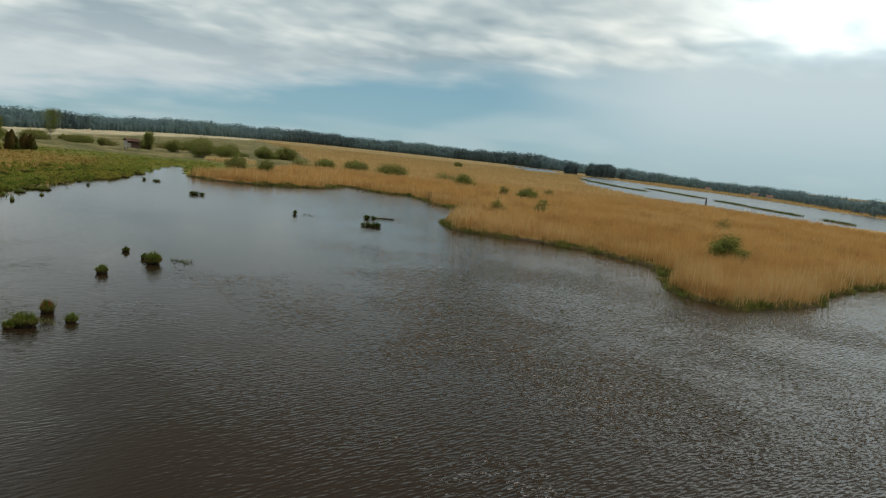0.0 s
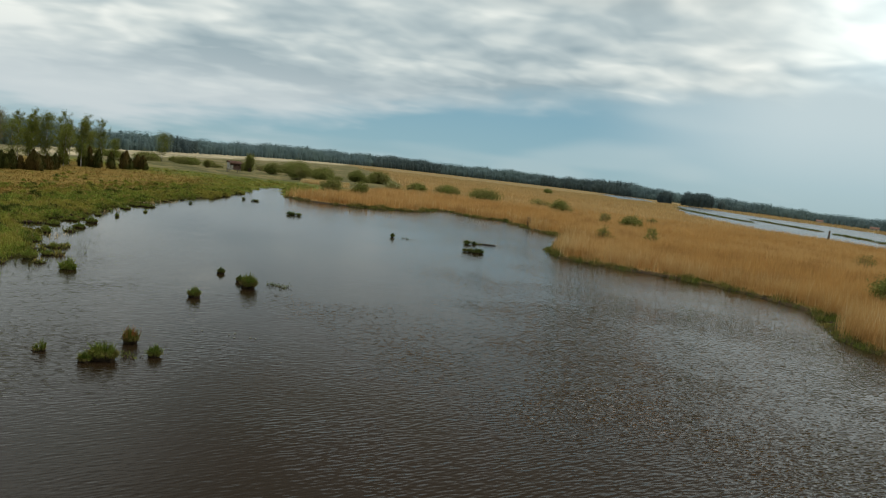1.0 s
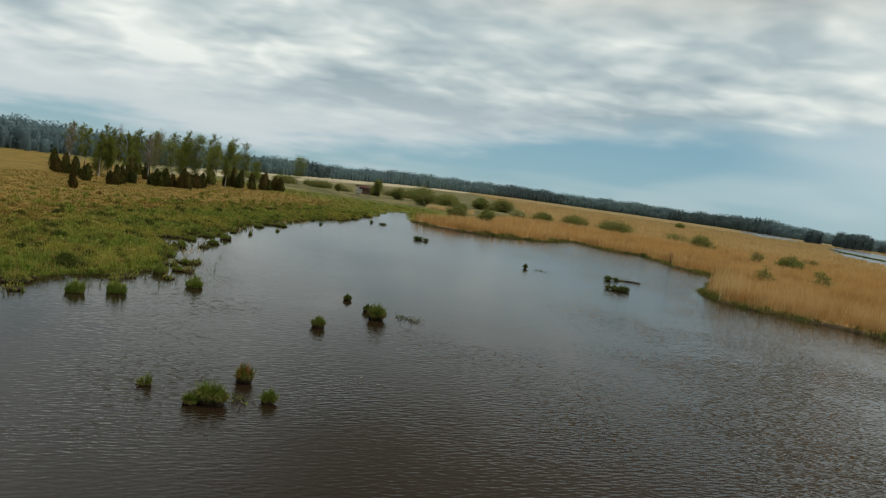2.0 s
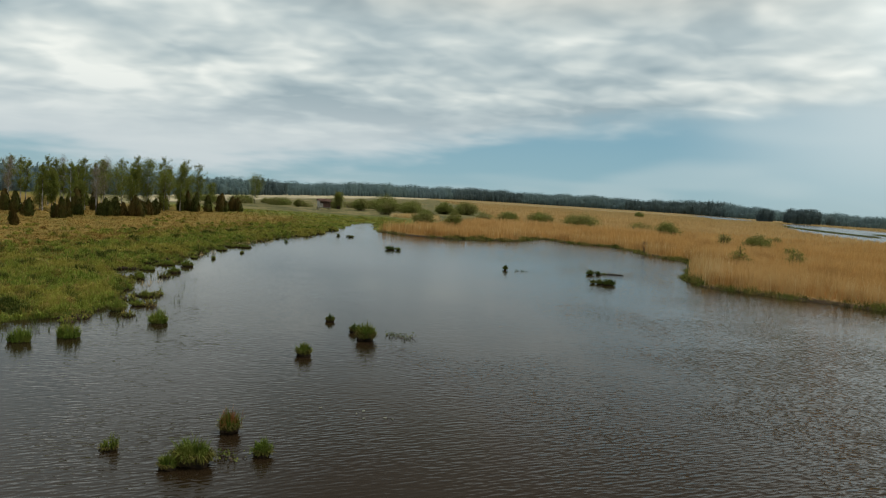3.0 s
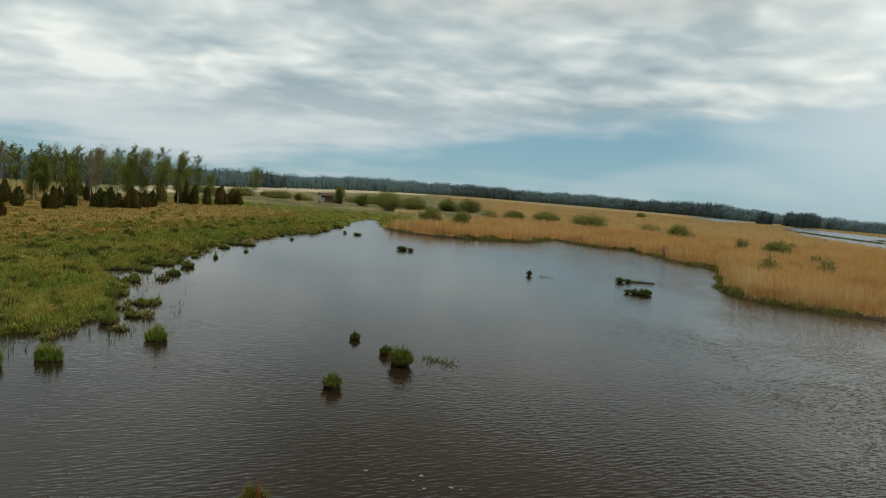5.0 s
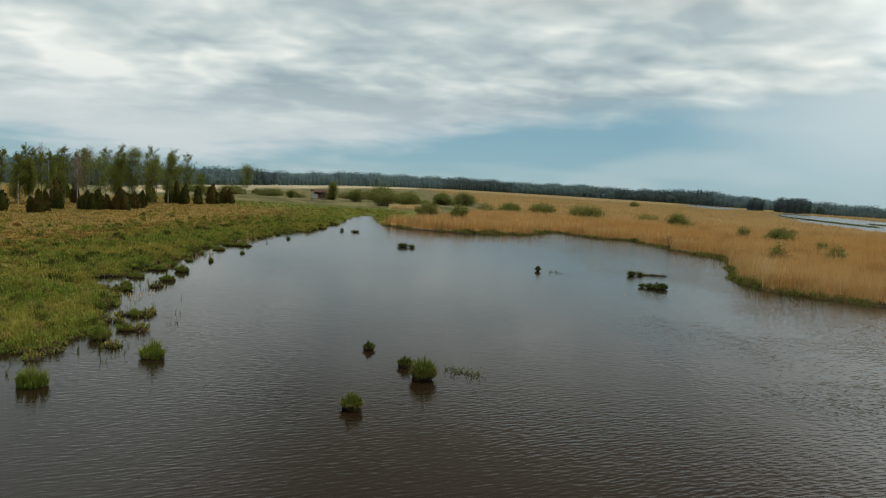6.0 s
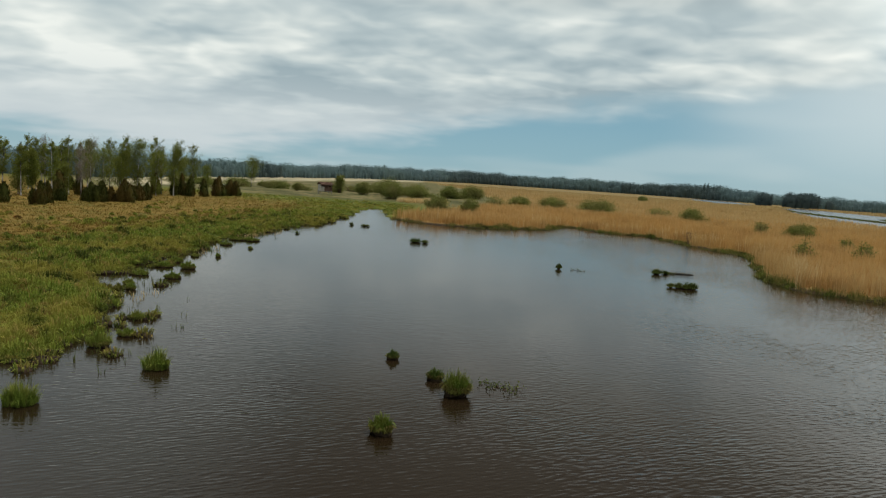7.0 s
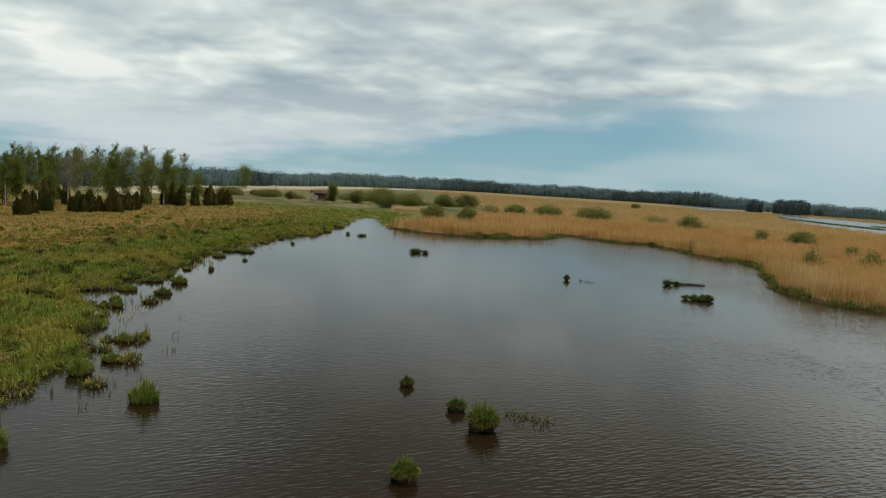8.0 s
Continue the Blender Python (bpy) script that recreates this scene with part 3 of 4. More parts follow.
def willow(x, y, w, h, lift, seed, airy=False):
    """A rounded bush of many stems; lift: how high the reeds hide its foot."""
    rng = np.random.default_rng(seed)
    z = float(ground_height(np.array([x]), np.array([y]))[0]) - 0.05
    h = h + lift
    words = "sparse olive willow bush standing in tan reeds" if airy else "rounded olive-green willow bush coming into leaf"
    bush = base("willow_bush", x, y, z, rng.uniform(0, 360), words, "bush", "willow bushes in the marsh")
    stems, pts = [], []
    count = int(10 + 5 * w)
    for i in range(count):
        q, rad = rng.uniform(0, 2 * np.pi), w * 0.5 * np.sqrt(rng.random())
        top = h * np.sqrt(max(0.12, 1 - (rad / (w * 0.56)) ** 2)) * rng.uniform(0.78, 1.02)
        foot = np.array([np.cos(q), np.sin(q), 0]) * rad * 0.35
        end = np.array([np.cos(q) * rad, np.sin(q) * rad, top])
        mid = (foot + end) / 2 + np.array([0, 0, 0.12 * h])
        stems.append(tube([foot, mid, end], (0.04, 0.028, 0.008), 4))
        m = int((34 if airy else 200) * (0.6 + 0.5 * rng.random()))
        s = rng.uniform(0.3, 1.03, m)[:, None]
        c = foot * (1 - s) ** 2 + 2 * mid * s * (1 - s) + end * s ** 2
        pts.append(c + rng.normal(size=(m, 3)) * (0.075 * w + 0.08) * np.array([1, 1, 0.9]))
    pts = np.concatenate(pts)
    pts[:, 2] = np.maximum(pts[:, 2], 0.1)
    tagged(mesh_object("branchwork", *joined(stems), BROWN_BARK, bush, True), kind="stuff")
    size = rng.uniform(0.05, 0.10, len(pts)) * (1 + 0.006 * math.hypot(x, y))
    v, f = leaves(rng, pts, size)
    tagged(mesh_object("foliage", v, f, WILLOW, bush), kind="stuff")
    return bush


JUNIPERS = [(-55.5, 77.7, 1.2, 2.4), (-52.5, 78.0, 1.3, 1.6), (-51.4, 77.7, 1.3, 2.3), (-52.7, 80.7, 1.0, 2.6), (-56.9, 89.1, 1.8, 3.3), (-54.2, 85.4, 1.7, 2.2),
            (-67.8, 108.5, 1.3, 2.0), (-60.1, 98.3, 1.3, 2.9), (-51.8, 87.6, 1.9, 2.5), (-50.4, 87.5, 1.9, 2.3), (-50.5, 89.7, 1.5, 2.1), (-48.8, 89.9, 2.1, 2.9),
            (-49.4, 94.6, 2.0, 2.0), (-49.6, 97.1, 1.8, 2.4), (-55.7, 111.7, 1.8, 3.3), (-53.1, 113.2, 2.1, 3.2), (-52.5, 114.4, 1.3, 3.5), (-50.7, 113.9, 2.1, 2.8),
            (-49.6, 116.3, 1.7, 3.1), (-48.1, 119.3, 2.4, 3.1), (-47.9, 124.1, 1.9, 3.3), (-46.7, 123.7, 1.6, 2.6), (-60.5, 82.0, 1.4, 2.4), (-63.5, 84.0, 1.6, 2.8),
            (-66.5, 86.0, 1.3, 2.2), (-58.0, 80.5, 1.1, 1.9), (-70.0, 90.0, 1.5, 3.0)]
for k, (x, y, w, h) in enumerate(JUNIPERS):
    juniper(x, y, w * 1.02, h * 1.14 * (0.9 + 0.22 * ((k * 7) % 5) / 4), 100 + k)

BIRCHES = [(-61.9, 89.1, 1.8, 6.9, "airy"), (-62.6, 92.9, 2.0, 7.9, "airy"), (-61.3, 90.2, 1.9, 6.3, "dense"), (-62.1, 94.0, 1.8, 7.4, "airy"),
           (-54.8, 84.5, 1.7, 7.6, "airy"), (-61.2, 95.8, 1.9, 7.4, "airy"), (-60.7, 96.9, 2.2, 8.4, "airy"), (-60.1, 98.2, 1.9, 8.1, "airy"),
           (-62.8, 105.4, 2.4, 8.8, "bare"), (-59.7, 105.4, 2.5, 9.0, "airy"), (-57.0, 98.9, 4.8, 7.0, "low"), (-55.5, 101.8, 2.4, 9.4, "airy"),
           (-55.8, 101.3, 2.7, 7.1, "dense"), (-54.5, 103.8, 3.7, 8.8, "dense"), (-56.4, 113.1, 3.0, 9.8, "airy"), (-55.9, 114.2, 2.8, 7.7, "airy"),
           (-58.3, 125.8, 3.8, 9.9, "airy"), (-57.1, 128.9, 3.3, 9.5, "airy"), (-57.0, 129.2, 3.0, 6.8, "airy"), (-58.0, 137.7, 2.8, 5.3, "low"),
           (-66.5, 92.0, 2.0, 7.5, "airy"), (-69.5, 95.0, 2.2, 8.0, "airy"), (-73.0, 97.0, 2.2, 7.6, "bare"), (-65.0, 97.5, 2.0, 8.2, "bare"),
           (-76.0, 101.0, 2.4, 8.4, "airy"), (-71.5, 104.0, 2.4, 8.8, "airy"), (-64.6, 185.1, 5.0, 8.4, "dense"),
           (-64.0, 100.0, 2.4, 7.0, "low"), (-58.5, 108.0, 2.6, 8.2, "airy"), (-61.5, 112.0, 2.6, 8.6, "airy"), (-54.0, 108.5, 3.0, 7.2, "low"),
           (-52.8, 112.0, 2.6, 8.4, "dense"), (-59.5, 118.0, 3.0, 9.0, "airy"), (-66.0, 110.0, 2.6, 8.6, "dense"), (-55.5, 121.0, 2.8, 6.4, "low"),
           (-56.5, 93.0, 1.9, 7.2, "bare"), (-64.0, 91.5, 2.4, 5.2, "low"), (-58.6, 92.5, 2.4, 4.6, "low"), (-61.0, 124.0, 2.8, 8.2, "bare")]
for k, (x, y, w, h, kind) in enumerate(BIRCHES):
    birch(x, y, h, w, kind, 300 + k)

# x, y, width, height above its hidden foot, lift, airy
WILLOWS = [(-48.6, 174.3, 1.7, 2.4, 0, False), (-38.6, 181.4, 2.8, 5.6, 0, False), (-31.5, 178.5, 4.3, 3.5, 0, False), (-25.6, 187.9, 8.4, 4.6, 0, False), (-17.3, 183.7, 6.1, 3.4, 0, False),
           (-21.7, 161.8, 5.8, 3.6, 0.3, False), (-15.6, 162.5, 5.8, 2.9, 0.3, False), (-9.2, 116.3, 4.1, 2.8, 0.3, False), (-8.2, 196.5, 5.3, 3.3, 0.4, False),
           (-1.2, 202.8, 7.3, 3.4, 0.4, False), (-3.5, 113.9, 3.1, 2.7, 0.4, False), (3.2, 155.2, 4.6, 1.6, 0.9, True), (9.4, 162.4, 5.3, 1.5, 0.9, False),
           (18.6, 169.0, 7.0, 1.6, 0.9, False), (26.6, 154.7, 9.0, 1.9, 0.9, False), (101.0, 367.4, 5.0, 2.2, 1.2, False), (42.3, 157.0, 5.6, 1.2, 1.2, True),
           (41.5, 134.5, 5.2, 1.7, 1.2, False), (43.2, 110.5, 2.6, 1.3, 1.2, True), (46.0, 104.5, 4.0, 1.3, 1.2, False), (29.6, 74.0, 2.1, 1.0, 1.2, True),
           (36.8, 76.0, 2.0, 1.0, 1.2, True), (42.0, 87.0, 1.9, 0.7, 1.2, True), (59.6, 126.4, 2.8, 0.5, 1.2, True), (64.6, 71.6, 2.6, 1.0, 1.2, True),
           (41.9, 41.6, 3.2, 1.7, 1.1, False)]
for k, (x, y, w, h, lift, airy) in enumerate(WILLOWS):
    willow(x, y, w, h, lift, 500 + k, airy)


# ---------- far woods ----------
def far_woods(name, rows, seed, label, mat, slim=0.15):
    """Many overlapping conifers and leafy trees in one sheet of stuff; rows: x, y, height."""
    rng = np.random.default_rng(seed)
    pieces, fuzz, grain = [], [], []
    n = 6
    for x, y, h in rows:
        thin = rng.random() < slim
        w = min(h * (rng.uniform(0.2, 0.3) if thin else rng.uniform(0.5, 0.9)), 22.0)
        tall, wide = ((0.0, 0.35, 0.7, 1.0), (0.8, 0.95, 0.5, 0.05)) if thin else ((0.0, 0.3, 0.62, 0.85, 1.0), (0.85, 1.0, 0.95, 0.7, 0.3))
        v = []
        for t, r in zip(tall[:4], wide[:4]):
            q = np.arange(n) * 2 * np.pi / n + rng.uniform(0, 1)
            rr = 0.3 * w * r * rng.uniform(0.75, 1.2, n)
            v.append(np.stack([x + rr * np.cos(q), y + rr * np.sin(q), h * t * 0.9 + 0.04 * h * rng.normal(size=n)], 1))
        f = [(k * n + j, k * n + (j + 1) % n, (k + 1) * n + (j + 1) % n, (k + 1) * n + j) for k in range(3) for j in range(n)]
        f.append((3 * n, 3 * n + 1, 3 * n + 3, 3 * n + 4))
        pieces.append((np.concatenate(v), np.array(f)))
        m = 110
        t = rng.uniform(0.15, 1.0, m) ** 0.7
        q = rng.uniform(0, 2 * np.pi, m)
        rr = 0.62 * w * np.interp(t, tall, wide) * np.sqrt(rng.uniform(0.2, 1.3, m))
        fuzz.append(np.stack([x + rr * np.cos(q), y + rr * np.sin(q), h * t * 0.97], 1))
        grain.append((0.042 * h + 0.05) * rng.uniform(0.5, 1.5, m) * np.where(t > 0.85, 0.6, 1.0))
    ob = mesh_object(name + "_foliage", *leaves(rng, np.concatenate(fuzz), np.concatenate(grain)), mat)
    tagged(ob, label, "forest", kind="stuff")
    ob = mesh_object(name, *joined(pieces), mat, None, True)
    return tagged(ob, label, "forest", kind="stuff")


def pine_bearing(az):
    """Stretches of the horizon where dark pines stand among the mixed wood."""
    return -1.2 < az < 5.2 or 14.5 < az < 22.6 or -19 < az < -16.5


rng = np.random.default_rng(7)
mixed, pines = [], []
for k in range(7):
    az = -62.0
    while az < 60:
        near = float(forest_edge(az))
        az += math.degrees(rng.uniform(1.2, 2.6) * (1 + near / 900) / near) * (1.0 if near > 300 else 0.8)
        q = radians(az)
        r = near * (1 + 0.03 * k) + near * 0.015 * math.sin(az * 0.5) + rng.uniform(-4, 4)
        h = np.interp(az, [-60, -40, -29, -20, -14, -8, 0, 10, 17, 21.5, 24, 28, 31, 34, 38, 41, 45, 49, 58], [8.6, 8.4, 7.9, 8.6, 10.6, 17.0, 27.5, 30.0, 30.5, 31.0, 22.5, 17.8, 14.6, 12.2, 10.4, 9.4, 8.4, 7.9, 7.7])
        h *= 0.97 + 0.05 * math.sin(az * 0.6 + 1) + 0.05 * math.sin(az * 2.3) + rng.uniform(-0.16, 0.06) + 0.07 * (rng.random() < 0.12) + k * 0.01
        if k == 0:
            h *= rng.uniform(0.45, 0.85)
        (pines if pine_bearing(az) and k < 5 else mixed).append((r * math.sin(q), r * math.cos(q), float(h)))
far_woods("far_forest", mixed, 8, "distant mixed forest along the horizon, blue-green haze in its colour", CONIFER_HAZED)
far_woods("far_pinewood", pines, 10, "distant dark pine wood among paler forest", PINE_HAZED, 0.3)
rows = []
for az, sd, n, r, h in ((28.2, 0.6, 90, 760, 16.8), (27.6, 0.4, 30, 758, 15.0), (25.5, 0.2, 22, 760, 15.4), (30.0, 0.1, 5, 760, 12.5)):
    for k in range(n):
        q = radians(az + float(np.clip(rng.normal(0, sd), -1.7 * sd, 1.7 * sd)))
        rows.append((r * math.sin(q), (r + rng.uniform(-9, 3)) * math.cos(q), h * rng.uniform(0.78, 1.04)))
far_woods("pine_stand", rows, 9, "dark pine stand on the reedy lake shore", PINE_HAZED, 0.5)
for k in range(22):
    x = -84 + 3.9 * k + rng.uniform(-1.5, 1.5)
    willow(x, 196 + 0.12 * x + rng.uniform(-9, 14), rng.uniform(3.5, 7.5), rng.uniform(0.9, 1.9), 0.0, 560 + k, k % 3 == 0)


# ---------- vegetation cover ----------
def lump(rng, w, d, h, low=-0.35):
    """An uneven peat stool, rising from below the water."""
    n, v, f = 12, [], []
    ks = [(low, 0.8), (-0.02, 0.98), (h * 0.55, 1.0), (h * 0.9, 0.75), (h, 0.3)]
    for z, r in ks:
        q = np.arange(n) * 2 * np.pi / n
        rr = r * (1 + 0.16 * rng.normal(size=n))
        v.append(np.stack([w / 2 * rr * np.cos(q), d / 2 * rr * np.sin(q), z + 0.02 * rng.normal(size=n)], 1))
    for k in range(len(ks) - 1):
        for j in range(n):
            f.append((k * n + j, k * n + (j + 1) % n, (k + 1) * n + (j + 1) % n, (k + 1) * n + j))
    f.append((4 * n, 4 * n + 3, 4 * n + 6, 4 * n + 9))
    return np.concatenate(v), np.array(f)


def scatter(rng, n, x0, x1, y0, y1, keep):
    x, y = rng.uniform(x0, x1, n), rng.uniform(y0, y1, n)
    m = keep(x, y)
    return x[m], y[m]


def tufts(rng, x, y, per, spread, h0, h1, w, lean, sink=0.03, least=-0.22):
    """per blades round each point."""
    n = len(x)
    d = np.hypot(x, y - 5)
    bx = np.repeat(x, per) + rng.normal(0, 1, n * per) * np.repeat(spread * (0.7 + d / 90), per)
    by = np.repeat(y, per) + rng.normal(0, 1, n * per) * np.repeat(spread * (0.7 + d / 90), per)
    hh = np.repeat(h0 + (h1 - h0) * rng.random(n), per) * rng.uniform(0.6, 1.1, n * per)
    ww = np.repeat(w * (0.7 + d / 45), per)
    bz = ground_height(bx, by) - sink
    ok = bz > least
    return blades(rng, np.stack([bx, by, bz], 1)[ok], hh[ok], ww[ok], rng.uniform(0.05, lean, n * per)[ok])


rng = np.random.default_rng(21)
# green sedge belt on the west shore, humped, giving way to dry grass
x, y = scatter(rng, 620000, -66, -14, 14, 140, lambda x, y: (~reed_side(x, y)))
d = land_distance(x, y)
far = np.hypot(x, y - 8)
m = (d > -0.3) & (rng.random(len(x)) < np.clip(27 / far, 0, 1) ** 1.7 * np.where(d < 13, 1.0, 0.42))
x, y, d = x[m], y[m], d[m]
hump = np.clip(0.72 + 0.75 * wobble(x, y, 0.5, 6.0) + 0.25 * wobble(x, y, 2.2, 1.0), 0.12, 1.7)
brown = rng.random(len(x)) < 0.06 + 0.88 * step01(d + 3 * wobble(x, y, 9.0, 4.0), 3, 12.5) * (1 - step01(y + 0.4 * x, 92, 118)) + 0.35 * (wobble(x, y, 0.9, 8.0) > 0.5)
v, f = tufts(rng, x[~brown], y[~brown], 7, 0.10, 0.18 * hump[~brown], 0.36 * hump[~brown], 0.016, 1.0)
tagged(mesh_object("sedge_grass", v, f, SEDGE), "lush green sedge grass covering the west shore", "grass", kind="stuff")
v, f = tufts(rng, x[brown], y[brown], 3, 0.13, 0.10, 0.28, 0.024, 1.1)
tagged(mesh_object("dry_grass", v, f, DRY), "tawny dry grass behind the green shore", "grass", kind="stuff")
# humps of taller sedge, thickest along the water's edge and breaking off into it
x, y = scatter(rng, 26000, -48, -13, 20, 95, lambda x, y: ~reed_side(x, y))
d = land_distance(x, y)
m = (d > -2.4) & (rng.random(len(x)) < np.where(d < 0.0, 0.035 * np.exp(np.minimum(d, 0) * 1.5), 0.5 * np.exp(-d / 4.0) + 0.004))
x, y, d = x[m], y[m], d[m]
size = rng.uniform(0.18, 0.5, len(x)) * np.where(d < 0, 0.75, 1.0)
per = 64
q, r = rng.uniform(0, 2 * np.pi, len(x) * per), np.sqrt(rng.random(len(x) * per))
R = np.repeat(size, per)
p = np.stack([np.repeat(x, per) + R * r * np.cos(q), np.repeat(y, per) + R * r * np.sin(q),
              np.repeat(np.maximum(ground_height(x, y), -0.05), per) + 0.45 * R * (1 - r ** 2)], 1)
v, f = arched(rng, p, (0.14 + 0.5 * R) * rng.uniform(0.6, 1.1, len(R)), 0.011 + 0.00045 * np.hypot(p[:, 0], p[:, 1]), np.clip(0.15 + 0.8 * r, 0, 0.95) * rng.uniform(0.5, 1.0, len(R)), q + rng.normal(0, 0.5, len(R)))
tagged(mesh_object("sedge_humps", v, f, SEDGE), "humped sedge tufts along the ragged west shore", "grass", kind="stuff")
pieces = []
for hx, hy, hs in zip(x, y, size):
    if land_distance(np.array([hx]), np.array([hy]))[0] < 0.25:
        lv, lf = lump(rng, hs * 1.8, hs * 1.6, hs * 0.26, -0.3)
        pieces.append((lv + np.array([hx, hy, 0.0]), lf))
tagged(mesh_object("peat_humps", *joined(pieces), PEAT, None, True), "dark wet peat humps at the water's edge", "peat", kind="stuff")
# single sprigs out in the shallows
x, y = scatter(rng, 9000, -26, -12, 22, 72, lambda x, y: ~reed_side(x, y))
d = land_distance(x, y)
m = (d < -0.3) & (d > -2.6) & (rng.random(len(x)) < 0.35 * np.exp((d + 0.3) * 0.9) * (1 + 1.2 * wobble(x, y, 1.5, 2.0)))
p = np.repeat(np.stack([x[m], y[m], np.full(m.sum(), -0.06)], 1), 4, 0) + rng.normal(0, 0.05, (4 * m.sum(), 3)) * np.array([1, 1, 0])
v, f = blades(rng, p, rng.uniform(0.15, 0.42, len(p)), np.full(len(p), 0.022), rng.uniform(0.02, 0.4, len(p)))
tagged(mesh_object("shallow_sprigs", v, f, SEDGE_DARK), "thin sedge sprigs standing in the shallows", "grass", kind="stuff")

# pale stems in the pools behind the humps: few dead, most imitate water glints
m = (d < 0.4) & (d > -1.6) & (y > 34) & (rng.random(len(x)) < 0.16 * (wobble(x, y, 2.6, 7.0) > 0.1))
p = np.repeat(np.stack([x[m], y[m], np.full(m.sum(), -0.04)], 1), 5, 0) + rng.normal(0, 0.09, (5 * m.sum(), 3)) * np.array([1, 1, 0])
v, f = blades(rng, p, rng.uniform(0.12, 0.34, len(p)), np.full(len(p), 0.03), rng.uniform(0.1, 0.7, len(p)))
tagged(mesh_object("pale_glint_stems", v, f, REED_PALE), "pale stems in shallow shore pools, part dead sedge, part imitated water glints", "grass", kind="stuff")

# reed bed on the east side
x, y = scatter(rng, 620000, -16, 120, 22, 150, lambda x, y: reed_side(x, y))
d = land_distance(x, y)
far = np.hypot(x, y - 5)
m = (d > 0.6 + 0.9 * rng.random(len(x)) + 0.5 * wobble(x, y, 2.3)) & (rng.random(len(x)) < np.clip(34 / far, 0, 1) ** 1.5 * np.where(d < 4, 1.0, 0.7))
x, y, d = x[m], y[m], d[m]
rise = 0.86 + 0.12 * wobble(x, y, 3.5, 1.0) + 0.1 * wobble(x, y, 0.9, 2.0)
v, f = tufts(rng, x, y, 3, 0.10, 1.2 * rise, 2.0 * rise, 0.024, 0.16, least=-0.05)
tagged(mesh_object("reed_bed", v, f, REED), "dense tan dead reeds on the east shore", "reeds", kind="stuff")
m = (rng.random(len(x)) < 0.12 + 0.14 * wobble(x, y, 2.0, 5.0)) & (d < 4)
v, f = tufts(rng, x[m], y[m], 2, 0.08, 1.7, 2.15, 0.022, 0.2)
tagged(mesh_object("reed_plumes", v, f, REED_PALE), "pale old reed stalks with feathery heads", "reeds", kind="stuff")
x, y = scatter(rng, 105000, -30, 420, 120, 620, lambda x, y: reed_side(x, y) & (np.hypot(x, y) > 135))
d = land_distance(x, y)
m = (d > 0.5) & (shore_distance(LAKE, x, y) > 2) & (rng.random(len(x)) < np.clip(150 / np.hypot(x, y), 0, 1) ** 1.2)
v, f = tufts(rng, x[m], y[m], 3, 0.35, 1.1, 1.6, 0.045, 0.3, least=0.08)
tagged(mesh_object("far_reed_bed", v, f, REED_HAZED), "wide tan reed marsh reaching towards the lake", "reeds", kind="stuff")
pts = []
for p, q, w in BARS:
    n = int(26 * math.hypot(q[0] - p[0], q[1] - p[1]))
    s = rng.random(n)
    pts.append(np.stack([p[0] + (q[0] - p[0]) * s + rng.normal(0, w * 0.2, n), p[1] + (q[1] - p[1]) * s + rng.normal(0, w * 0.2, n), np.full(n, 0.02)], 1))
pts = np.concatenate(pts)
v, f = blades(rng, pts, rng.uniform(0.3, 0.85, len(pts)), np.full(len(pts), 0.16), rng.uniform(0.05, 0.5, len(pts)))
tagged(mesh_object("bar_sedge", v, f, SEDGE_DARK), "dark sedge on the narrow bars in the lake", "grass", kind="stuff")
# pale straw in front of the willows by the inlet
x, y = scatter(rng, 3600, -19, -8, 146, 160, lambda x, y: wobble(x, y, 3.0) > 0.1)
v, f = tufts(rng, x, y, 3, 0.15, 0.5, 1.1, 0.03, 0.4)
tagged(mesh_object("straw_patch", v, f, REED_PALE), "pale straw-coloured reed patch before willow bushes", "reeds", kind="stuff")
# green fringe in front of the reeds
x, y = scatter(rng, 300000, -16, 60, 22, 105, lambda x, y: reed_side(x, y))
d = land_distance(x, y)
m = (d > -0.7 + 0.4 * wobble(x, y, 1.1, 3.0)) & (d < 1.25 + 1.0 * wobble(x, y, 2.3) + 0.5 * (y < 58)) & (rng.random(len(x)) < 0.7 + 0.9 * wobble(x, y, 3.0, 2.0) + 0.35 * wobble(x, y, 0.8, 5.0) + 0.2 * (y < 58))
mound = np.clip(0.75 + 0.7 * wobble(x[m], y[m], 0.7, 1.0), 0.2, 1.4)
v, f = tufts(rng, x[m], y[m], 6, 0.10, 0.15 * mound, 0.55 * mound, 0.02, 0.8, least=-0.3)
tagged(mesh_object("shore_sedge", v, f, FRINGE), "green sedge fringe at the foot of the reeds", "grass", kind="stuff")


